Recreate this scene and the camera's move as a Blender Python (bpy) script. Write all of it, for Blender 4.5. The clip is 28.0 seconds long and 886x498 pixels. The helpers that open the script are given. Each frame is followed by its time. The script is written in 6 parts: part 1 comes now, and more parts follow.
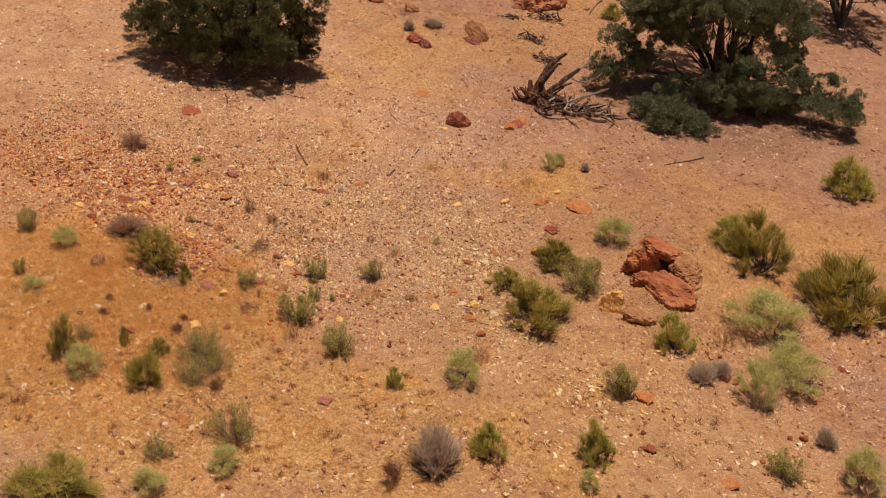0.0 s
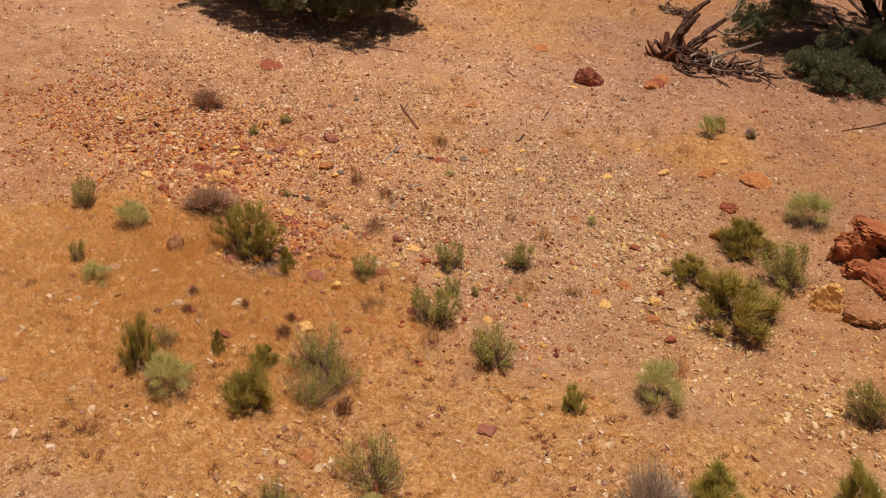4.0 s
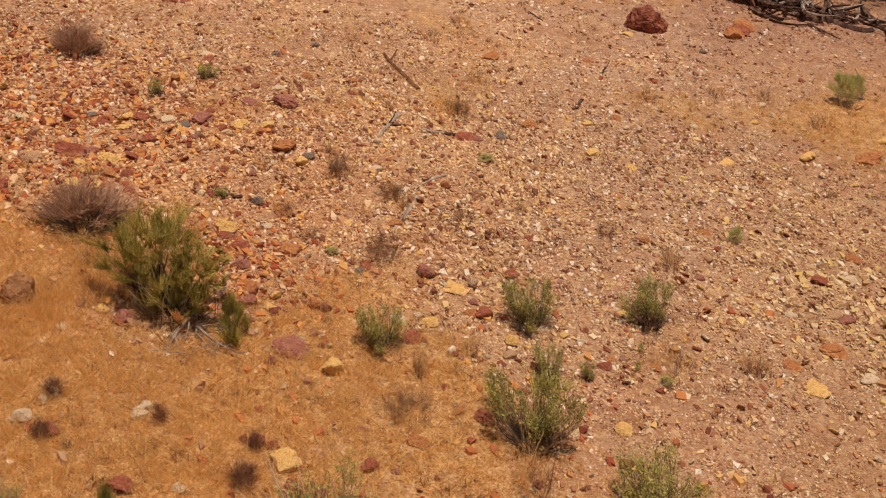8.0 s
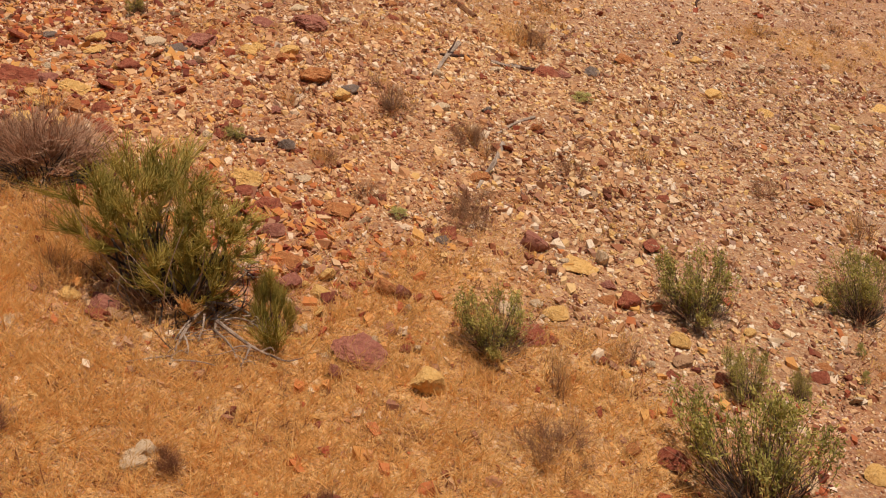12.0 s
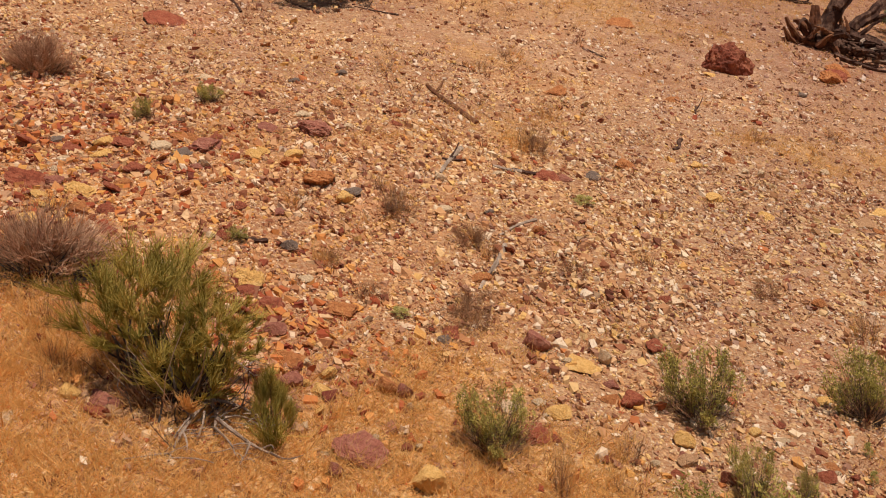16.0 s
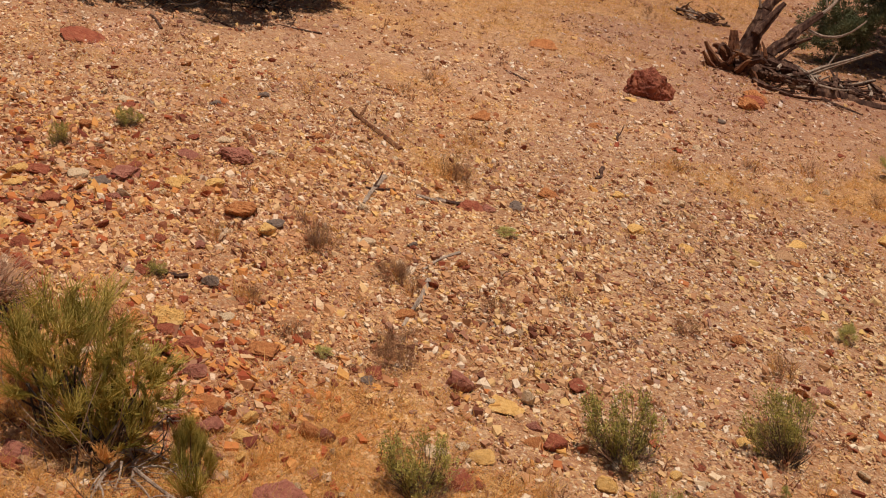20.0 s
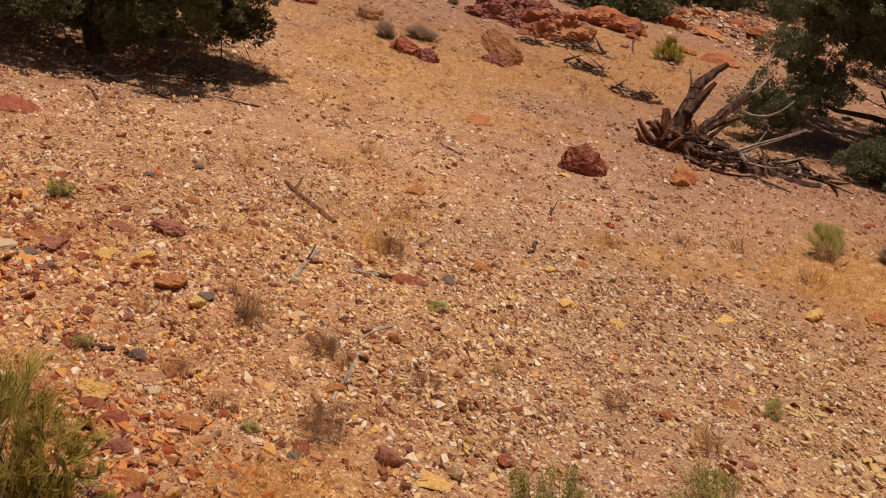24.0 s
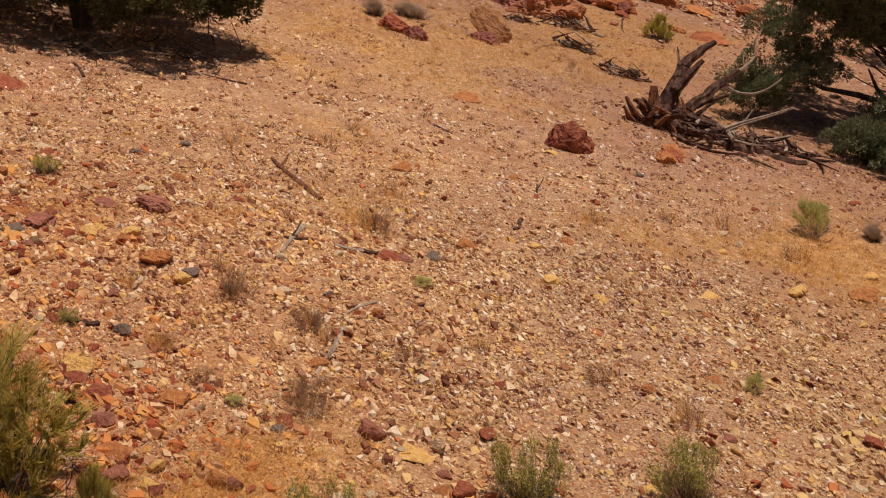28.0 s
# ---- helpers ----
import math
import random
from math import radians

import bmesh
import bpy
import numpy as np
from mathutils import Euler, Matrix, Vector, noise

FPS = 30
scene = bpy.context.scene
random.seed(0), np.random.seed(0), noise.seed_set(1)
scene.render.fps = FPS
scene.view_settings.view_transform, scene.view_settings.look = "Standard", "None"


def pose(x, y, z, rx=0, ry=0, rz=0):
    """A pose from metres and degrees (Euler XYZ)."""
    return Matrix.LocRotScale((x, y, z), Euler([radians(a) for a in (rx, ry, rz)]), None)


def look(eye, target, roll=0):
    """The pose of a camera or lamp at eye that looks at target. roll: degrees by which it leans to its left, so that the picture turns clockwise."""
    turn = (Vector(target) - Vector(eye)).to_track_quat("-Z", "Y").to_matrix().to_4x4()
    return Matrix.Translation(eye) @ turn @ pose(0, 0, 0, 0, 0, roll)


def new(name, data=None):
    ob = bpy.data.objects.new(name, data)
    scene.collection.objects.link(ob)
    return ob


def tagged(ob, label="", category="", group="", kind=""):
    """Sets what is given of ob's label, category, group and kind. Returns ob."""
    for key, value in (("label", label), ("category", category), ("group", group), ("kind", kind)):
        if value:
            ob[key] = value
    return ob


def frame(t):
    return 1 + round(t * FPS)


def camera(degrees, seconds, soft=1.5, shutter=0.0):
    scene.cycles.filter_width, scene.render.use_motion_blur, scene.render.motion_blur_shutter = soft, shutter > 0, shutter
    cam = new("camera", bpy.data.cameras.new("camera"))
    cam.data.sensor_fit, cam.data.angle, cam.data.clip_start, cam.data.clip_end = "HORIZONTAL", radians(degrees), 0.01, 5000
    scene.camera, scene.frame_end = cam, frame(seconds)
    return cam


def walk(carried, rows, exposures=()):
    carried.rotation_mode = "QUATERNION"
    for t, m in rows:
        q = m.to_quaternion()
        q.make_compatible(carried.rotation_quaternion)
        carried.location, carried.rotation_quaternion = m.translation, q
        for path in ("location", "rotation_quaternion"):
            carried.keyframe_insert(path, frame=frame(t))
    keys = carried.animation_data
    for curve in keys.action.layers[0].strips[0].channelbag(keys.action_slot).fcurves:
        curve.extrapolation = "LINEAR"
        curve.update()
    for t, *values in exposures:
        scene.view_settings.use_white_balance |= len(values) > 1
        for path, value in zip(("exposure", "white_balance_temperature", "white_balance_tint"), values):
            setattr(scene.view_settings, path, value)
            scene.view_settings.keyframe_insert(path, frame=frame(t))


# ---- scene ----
cam = camera(39.60, 28.0, soft=1.1)
PATH = [
    (0.0, look((8.683, -35.253, 3.346), (7.475, -25.364, 2.488), -0.36)),
    (0.5, look((8.527, -34.819, 3.220), (7.316, -24.930, 2.360), -0.35)),
    (1.0, look((8.258, -34.279, 3.059), (7.035, -24.391, 2.195), -0.36)),
    (1.5, look((7.811, -33.615, 2.898), (6.543, -23.734, 2.028), -0.36)),
    (2.0, look((7.259, -32.847, 2.751), (5.934, -22.974, 1.881), -0.39)),
    (2.5, look((6.573, -31.908, 2.654), (5.213, -22.040, 1.780), -0.40)),
    (3.0, look((5.820, -30.853, 2.681), (4.461, -20.987, 1.775), -0.39)),
    (3.5, look((5.065, -29.623, 2.641), (3.722, -19.758, 1.710), -0.33)),
    (4.0, look((4.385, -28.333, 2.586), (3.049, -18.469, 1.626), -0.25)),
    (4.5, look((3.690, -26.867, 2.591), (2.390, -17.000, 1.611), -0.20)),
    (6.5, look((1.589, -20.461, 2.390), (0.553, -10.560, 1.443), -0.62)),
    (7.0, look((1.147, -18.900, 2.316), (0.322, -8.981, 1.357), -0.48)),
    (7.5, look((0.654, -17.488, 2.178), (0.120, -7.551, 1.197), -0.27)),
    (8.0, look((0.286, -16.236, 1.957), (-0.050, -6.290, 0.977), -0.25)),
    (8.5, look((-0.072, -14.910, 1.733), (-0.292, -4.963, 0.738), -0.24)),
    (9.0, look((-0.382, -13.528, 1.687), (-0.550, -3.581, 0.674), -0.35)),
    (9.5, look((-0.737, -12.259, 1.731), (-0.816, -2.314, 0.694), -0.30)),
    (10.0, look((-0.952, -11.592, 1.613), (-0.973, -1.647, 0.569), -0.24)),
    (10.5, look((-1.160, -11.393, 1.472), (-1.128, -1.447, 0.439), -0.20)),
    (11.0, look((-1.293, -11.407, 1.340), (-1.262, -1.461, 0.306), -0.19)),
    (11.5, look((-1.375, -11.448, 1.202), (-1.335, -1.499, 0.194), -0.11)),
    (13.5, look((-1.283, -11.445, 1.019), (-1.268, -1.469, 0.322), -0.21)),
    (14.0, look((-1.282, -11.435, 1.013), (-1.269, -1.451, 0.457), -0.17)),
    (14.5, look((-1.301, -11.446, 1.010), (-1.288, -1.454, 0.630), -0.20)),
    (15.0, look((-1.312, -11.441, 1.001), (-1.303, -1.443, 0.798), -0.22)),
    (15.5, look((-1.327, -11.455, 0.986), (-1.317, -1.455, 0.896), -0.19)),
    (16.0, look((-1.343, -11.458, 0.979), (-1.338, -1.458, 0.939), -0.18)),
    (16.5, look((-1.365, -11.487, 0.974), (-1.357, -1.487, 0.934), -0.15)),
    (17.0, look((-1.374, -11.488, 0.952), (-1.371, -1.488, 0.916), -0.15)),
    (17.5, look((-1.381, -11.469, 0.924), (-1.377, -1.469, 0.890), -0.11)),
    (18.0, look((-1.393, -11.486, 0.894), (-1.390, -1.487, 0.849), -0.08)),
    (18.5, look((-1.406, -11.445, 1.014), (-1.368, -1.445, 0.954), -0.01)),
    (19.0, look((-1.401, -11.405, 1.278), (-1.211, -1.407, 1.222), 0.04)),
    (19.5, look((-1.410, -11.388, 1.338), (-1.005, -1.396, 1.281), 0.17)),
    (20.0, look((-1.383, -11.383, 1.323), (-0.726, -1.405, 1.298), 0.34)),
    (20.5, look((-1.379, -11.398, 1.323), (-0.521, -1.434, 1.339), 0.42)),
    (21.0, look((-1.351, -11.417, 1.331), (-0.365, -1.466, 1.388), 0.56)),
    (21.5, look((-1.314, -11.427, 1.329), (-0.247, -1.485, 1.458), 0.57)),
    (23.5, look((-1.283, -11.433, 1.344), (-0.183, -1.504, 1.808), 0.64)),
    (24.0, look((-1.272, -11.446, 1.346), (-0.153, -1.525, 1.907), 0.63)),
    (24.5, look((-1.265, -11.485, 1.356), (-0.116, -1.572, 1.994), 0.63)),
    (25.0, look((-1.262, -11.504, 1.355), (-0.089, -1.598, 2.048), 0.62)),
    (25.5, look((-1.250, -11.536, 1.351), (-0.070, -1.631, 2.064), 0.63)),
    (26.0, look((-1.241, -11.545, 1.357), (-0.060, -1.637, 2.019), 0.62)),
    (26.5, look((-1.222, -11.544, 1.343), (-0.038, -1.632, 1.934), 0.65)),
    (27.0, look((-1.208, -11.555, 1.335), (-0.023, -1.638, 1.838), 0.62)),
    (27.5, look((-1.184, -11.540, 1.317), (-0.004, -1.619, 1.753), 0.57)),
    (28.0, look((-1.188, -11.535, 1.309), (-0.005, -1.612, 1.700), 0.59)),
]
walk(cam, PATH, [(0.0, 0.0), (4.0, -0.02), (7.0, -0.05), (11.0, 0.0), (17.5, 0.0), (20.5, -0.10), (28.0, -0.10)])

# ---- light ----
SUN_TO = Vector((0.18, -0.33, 1.0)).normalized()
world = bpy.data.worlds.new("sky")
scene.world = world
world.use_nodes = True
wn = world.node_tree.nodes
sky = wn.new("ShaderNodeTexSky")
sky.sky_type = "NISHITA"
sky.sun_disc = False
sky.sun_elevation = math.asin(SUN_TO.z)
sky.sun_rotation = math.atan2(SUN_TO.x, SUN_TO.y)
sky.air_density, sky.dust_density, sky.altitude = 1.0, 4.0, 1200
wn["Background"].inputs["Strength"].default_value = 0.034
world.node_tree.links.new(sky.outputs["Color"], wn["Background"].inputs["Color"])
sun = new("sun", bpy.data.lights.new("sun", "SUN"))
sun.data.energy = 4.1
sun.data.angle = radians(0.55)
sun.data.color = (1.0, 0.87, 0.745)
sun.matrix_world = look(SUN_TO * 60, (0, 0, 0))


# ---- materials ----
class Mat:
    """A small builder round one node material."""

    def __init__(self, name, rough=0.9):
        self.m = bpy.data.materials.new(name)
        self.m.use_nodes = True
        self.t = self.m.node_tree
        self.b = self.t.nodes["Principled BSDF"]
        self.b.inputs["Roughness"].default_value = rough
        self.b.inputs["Specular IOR Level"].default_value = 0.25
        self.co = self.t.nodes.new("ShaderNodeTexCoord").outputs["Object"]

    def put(self, socket, value):
        if isinstance(value, bpy.types.NodeSocket):
            self.t.links.new(value, socket)
        else:
            socket.default_value = value

    def noise(self, scale, detail=4.0, rough=0.6, kind="Fac", co=None, distortion=0.0):
        n = self.t.nodes.new("ShaderNodeTexNoise")
        n.inputs["Scale"].default_value = scale
        n.inputs["Detail"].default_value = detail
        n.inputs["Roughness"].default_value = rough
        n.inputs["Distortion"].default_value = distortion
        self.t.links.new(co or self.co, n.inputs["Vector"])
        return n.outputs[kind]

    def cells(self, scale, feature="F1", out="Distance", co=None):
        n = self.t.nodes.new("ShaderNodeTexVoronoi")
        n.feature = feature
        n.inputs["Scale"].default_value = scale
        self.t.links.new(co or self.co, n.inputs["Vector"])
        return n.outputs[out]

    def ramp(self, fac, stops, flat=False):
        n = self.t.nodes.new("ShaderNodeValToRGB")
        n.color_ramp.interpolation = "CONSTANT" if flat else "LINEAR"
        e = n.color_ramp.elements
        while len(e) < len(stops):
            e.new(0.5)
        for k, (p, c) in zip(e, stops):
            k.position = p
            k.color = (*c, 1) if len(c) == 3 else c
        self.t.links.new(fac, n.inputs["Fac"])
        return n.outputs["Color"]

    def mix(self, fac, a, b, mode="MIX"):
        n = self.t.nodes.new("ShaderNodeMix")
        n.data_type = "RGBA"
        n.blend_type = mode
        self.put(n.inputs["Factor"], fac)
        for s, v in ((n.inputs[6], a), (n.inputs[7], b)):
            self.put(s, (*v, 1) if isinstance(v, tuple) and len(v) == 3 else v)
        return n.outputs[2]

    def math(self, op, a, b=0.0, c=0.0):
        n = self.t.nodes.new("ShaderNodeMath")
        n.operation = op
        for s, v in zip(n.inputs, (a, b, c)):
            self.put(s, v)
        return n.outputs[0]

    def step(self, v, lo, hi):
        n = self.t.nodes.new("ShaderNodeMapRange")
        n.clamp = True
        self.put(n.inputs["Value"], v)
        n.inputs["From Min"].default_value, n.inputs["From Max"].default_value = lo, hi
        return n.outputs["Result"]

    def across(self, axis):
        n = self.t.nodes.new("ShaderNodeSeparateXYZ")
        self.t.links.new(self.co, n.inputs[0])
        return n.outputs[axis]

    def geo(self, out):
        return self.t.nodes.new("ShaderNodeNewGeometry").outputs[out]

    def info(self, out):
        return self.t.nodes.new("ShaderNodeObjectInfo").outputs[out]

    def attr(self, name):
        n = self.t.nodes.new("ShaderNodeAttribute")
        n.attribute_name = name
        return n.outputs["Fac"]

    def bump(self, height, strength, distance):
        n = self.t.nodes.new("ShaderNodeBump")
        n.inputs["Strength"].default_value = strength
        n.inputs["Distance"].default_value = distance
        self.t.links.new(height, n.inputs["Height"])
        self.t.links.new(n.outputs["Normal"], self.b.inputs["Normal"])

    def done(self, color):
        self.put(self.b.inputs["Base Color"], color)
        return self.m


def ground_material():
    m = Mat("stony_soil", 0.95)
    cover = m.attr("cover")
    big = m.noise(0.35, 5, 0.6)
    mid = m.noise(2.6, 5, 0.65)
    fine = m.noise(22, 4, 0.7)
    soil = m.ramp(mid, [(0.25, (0.27, 0.112, 0.044)), (0.5, (0.43, 0.200, 0.084)), (0.75, (0.55, 0.290, 0.140))])
    soil = m.mix(m.step(big, 0.35, 0.7), soil, m.ramp(fine, [(0.3, (0.38, 0.175, 0.080)), (0.7, (0.61, 0.36, 0.20))]))
    straw = m.ramp(m.noise(9.0, 9, 0.85), [(0.36, (0.20, 0.085, 0.028)), (0.49, (0.53, 0.265, 0.090)), (0.61, (0.80, 0.49, 0.20))])
    base = m.mix(m.step(m.math("ADD", cover, m.math("MULTIPLY", m.math("SUBTRACT", mid, 0.5), 0.9)), 0.3, 0.75), soil, straw)
    # grit of many colours, thinner where grass grows
    grit = m.ramp(m.cells(26, "F1", "Color"), [
        (0.0, (0.26, 0.12, 0.07)), (0.2, (0.42, 0.24, 0.13)), (0.45, (0.54, 0.36, 0.21)),
        (0.7, (0.62, 0.44, 0.27)), (0.85, (0.40, 0.20, 0.10)), (1.0, (0.68, 0.55, 0.40))])
    edge = m.step(m.cells(26, "F1", "Distance"), 0.62, 0.30)
    cobble = m.step(m.cells(11, "F1", "Distance"), 0.55, 0.2)
    grit2 = m.ramp(m.cells(11, "F1", "Color"), [(0.0, (0.22, 0.085, 0.045)), (0.3, (0.44, 0.20, 0.09)), (0.6, (0.56, 0.32, 0.17)), (0.85, (0.62, 0.36, 0.12)), (1.0, (0.68, 0.50, 0.33))])
    amount = m.math("MULTIPLY", edge, m.step(cover, 0.9, 0.1))
    amount = m.math("MULTIPLY", amount, m.step(m.noise(1.3, 4, 0.6), 0.32, 0.55))
    base = m.mix(m.math("MULTIPLY", amount, 0.8), base, grit)
    base = m.mix(m.math("MULTIPLY", m.math("MULTIPLY", cobble, m.step(cover, 0.7, 0.1)), 0.55), base, grit2)
    base = m.mix(m.math("MULTIPLY", m.step(m.noise(30, 4, 0.75), 0.53, 0.62), 0.55), base, (0.74, 0.50, 0.30))
    base = m.mix(m.math("MULTIPLY", m.step(m.noise(17, 4, 0.75), 0.45, 0.36), 0.5), base, (0.24, 0.10, 0.045))
    # needle litter and tree shade, both put into the soil's colour
    base = m.mix(m.math("MULTIPLY", m.attr("litter_shade"), m.step(mid, 0.30, 0.55)), base, m.ramp(m.noise(40, 4, 0.7), [(0.3, (0.10, 0.050, 0.032)), (0.7, (0.26, 0.135, 0.080))]))
    base = m.mix(m.math("MULTIPLY", m.step(m.noise(6.5, 4, 0.7, distortion=0.6), 0.43, 0.36), 0.6), base, (0.24, 0.100, 0.045))
    base = m.mix(m.math("MULTIPLY", m.step(m.noise(8.0, 5, 0.75), 0.57, 0.63), 0.6), base, (0.84, 0.60, 0.36))
    base = m.mix(m.math("MULTIPLY", m.step(m.noise(3.6, 5, 0.7, distortion=0.8), 0.58, 0.68), 0.4), base, (0.76, 0.50, 0.27))
    rust = m.step(m.noise(0.8, 6, 0.7, distortion=0.6), 0.50, 0.70)
    base = m.mix(m.math("MULTIPLY", rust, 0.45), base, (0.33, 0.13, 0.055))
    m.bump(m.math("ADD", m.math("MULTIPLY", m.math("ADD", edge, cobble), 0.7), m.math("ADD", fine, m.math("MULTIPLY", mid, 1.5))), 0.8, 0.022)
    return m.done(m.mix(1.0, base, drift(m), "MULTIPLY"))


def drift(m):
    """Broad patches of rusty and golden tint in soil and gravel alike; the tint is paler and bluer up the slope,
    yellower by the ledge, redder by the scree, greyer between and browner towards the rise.
    """
    tint = m.ramp(m.noise(0.42, 4, 0.62, distortion=0.8), [(0.30, (1.0, 0.97, 1.0)), (0.45, (0.86, 0.86, 0.85)), (0.58, (0.96, 0.97, 0.93)), (0.70, (0.98, 0.96, 0.84))])
    patch = m.mix(m.math("MULTIPLY", m.step(m.noise(1.7, 5, 0.65, distortion=0.5), 0.50, 0.66), 0.5), tint, (0.76, 0.69, 0.65))
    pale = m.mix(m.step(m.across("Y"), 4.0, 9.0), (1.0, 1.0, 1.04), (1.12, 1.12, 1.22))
    right = m.step(m.math("ADD", m.math("MULTIPLY", m.across("X"), 0.8), m.math("MULTIPLY", m.across("Y"), 0.5)), 6.0, 12.0)
    near = m.math("MULTIPLY", m.step(m.across("X"), 3.5, 8.0), m.step(m.across("Y"), 11.0, 5.0))
    left = m.math("MULTIPLY", m.step(m.across("X"), 0.8, -2.4), m.math("MULTIPLY", m.step(m.across("Y"), -2.8, -0.8), m.step(m.across("Y"), 7.0, 3.0)))
    patch = m.mix(near, patch, m.mix(1.0, patch, (1.01, 0.995, 0.92), "MULTIPLY"))
    middle = m.math("MULTIPLY", m.math("MULTIPLY", m.step(m.across("X"), 0.0, 2.0), m.step(m.across("X"), 8.0, 5.0)), m.step(m.across("Y"), -2.0, 1.0))
    patch = m.mix(middle, patch, m.mix(1.0, patch, (0.985, 1.005, 1.06), "MULTIPLY"))
    patch = m.mix(left, patch, m.mix(1.0, patch, (1.03, 0.963, 0.93), "MULTIPLY"))
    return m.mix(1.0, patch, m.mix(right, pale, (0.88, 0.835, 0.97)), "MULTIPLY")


def rock_material(name, dark, main, light, scale=5.0, dust=0.25):
    m = Mat(name, 0.88)
    r = m.info("Random")
    body = m.ramp(m.noise(scale, 6, 0.65, distortion=0.5), [(0.28, dark), (0.5, main), (0.78, light)])
    veins = m.step(m.noise(scale * 2.2, 5, 0.75, distortion=1.2), 0.56, 0.68)
    body = m.mix(m.math("MULTIPLY", veins, 0.55), body, dark)
    body = m.mix(m.math("MULTIPLY", m.step(m.noise(scale * 9, 3, 0.7), 0.55, 0.75), 0.35), body, light)
    body = m.mix(m.math("MULTIPLY", m.step(m.noise(scale * 0.6, 4, 0.6), 0.5, 0.7), dust), body, (0.46, 0.27, 0.14))
    body = m.mix(m.math("MULTIPLY", r, 0.25), body, main)
    m.bump(m.math("ADD", m.noise(scale * 6, 6, 0.7), m.noise(scale * 2, 4, 0.6)), 0.9, 0.018)
    return m.done(body)


def gravel_material(name, stops):
    m = Mat(name, 0.9)
    c = m.ramp(m.geo("Random Per Island"), stops)
    c = m.mix(m.math("MULTIPLY", m.step(m.noise(30, 5, 0.75), 0.48, 0.66), 0.40), c, (0.36, 0.18, 0.085))
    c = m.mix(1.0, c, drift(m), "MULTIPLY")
    m.bump(m.noise(60, 4, 0.7), 0.5, 0.004)
    return m.done(c)


def leaf_material(name, a, b, c, thin=0.45, vary=0.22):
    m = Mat(name, 0.7)
    col = m.ramp(m.geo("Random Per Island"), [(0.0, a), (0.5, b), (1.0, c)])
    col = m.mix(m.math("MULTIPLY", m.step(m.noise(3.0, 3, 0.6), 0.4, 0.7), 0.5), col, b)
    col = m.mix(m.math("MULTIPLY", m.step(m.info("Random"), 0.5, 1.0), vary), col, c)
    col = m.mix(m.math("MULTIPLY", m.step(m.info("Random"), 0.5, 0.0), vary), col, a)
    m.done(col)
    leafy = m.t.nodes.new("ShaderNodeBsdfTranslucent")
    m.t.links.new(col, leafy.inputs["Color"])
    both = m.t.nodes.new("ShaderNodeMixShader")
    both.inputs[0].default_value = thin
    m.t.links.new(m.b.outputs[0], both.inputs[1])
    m.t.links.new(leafy.outputs[0], both.inputs[2])
    m.t.links.new(both.outputs[0], m.t.nodes["Material Output"].inputs["Surface"])
    return m.m


def wood_material(name, dark, main, light, scale=9.0):
    m = Mat(name, 0.85)
    mp = m.t.nodes.new("ShaderNodeMapping")
    mp.inputs["Scale"].default_value = (1.0, 1.0, 0.35)
    m.t.links.new(m.co, mp.inputs["Vector"])
    n = m.noise(scale, 6, 0.7, co=mp.outputs["Vector"], distortion=0.8)
    col = m.ramp(n, [(0.3, dark), (0.5, main), (0.72, light)])
    col = m.mix(m.math("MULTIPLY", m.step(m.noise(scale * 5, 4, 0.7), 0.5, 0.7), 0.4), col, dark)
    m.bump(m.math("ADD", n, m.noise(scale * 6, 4, 0.7)), 0.8, 0.010)
    return m.done(col)


SOIL = ground_material()
RED = rock_material("dark_red_rock", (0.125, 0.028, 0.018), (0.34, 0.088, 0.045), (0.56, 0.23, 0.125), dust=0.18)
MAROON = rock_material("dark_maroon_rock", (0.045, 0.013, 0.010), (0.26, 0.072, 0.042), (0.54, 0.22, 0.12), 4.5, 0.12)
RUST = rock_material("rust_orange_rock", (0.22, 0.060, 0.024), (0.50, 0.185, 0.062), (0.68, 0.36, 0.15))
OCHRE = rock_material("yellow_ochre_rock", (0.50, 0.22, 0.070), (0.82, 0.475, 0.150), (0.90, 0.64, 0.32), dust=0.12)
CREAM = rock_material("cream_rock", (0.50, 0.31, 0.18), (0.74, 0.53, 0.33), (0.84, 0.68, 0.48), dust=0.15)
PLUM = rock_material("purple_brown_rock", (0.15, 0.045, 0.034), (0.38, 0.135, 0.090), (0.58, 0.31, 0.21))
TAN = rock_material("tan_rock", (0.30, 0.15, 0.075), (0.52, 0.29, 0.15), (0.64, 0.42, 0.25))
SLATE = rock_material("grey_rock", (0.105, 0.070, 0.055), (0.22, 0.155, 0.122), (0.38, 0.29, 0.23))
OUTCROP = rock_material("red_outcrop_rock", (0.105, 0.028, 0.016), (0.40, 0.128, 0.050), (0.60, 0.28, 0.115), 2.6, 0.18)
CRAG = rock_material("purple_red_crag", (0.085, 0.026, 0.026), (0.27, 0.088, 0.066), (0.46, 0.22, 0.155), 1.8, 0.2)
MIXED = rock_material("purple_orange_crag", (0.13, 0.042, 0.030), (0.38, 0.140, 0.070), (0.58, 0.30, 0.145), 3.0, 0.3)
SLAB = rock_material("brown_slab_rock", (0.17, 0.070, 0.035), (0.40, 0.185, 0.080), (0.52, 0.28, 0.14), 2.5, 0.3)
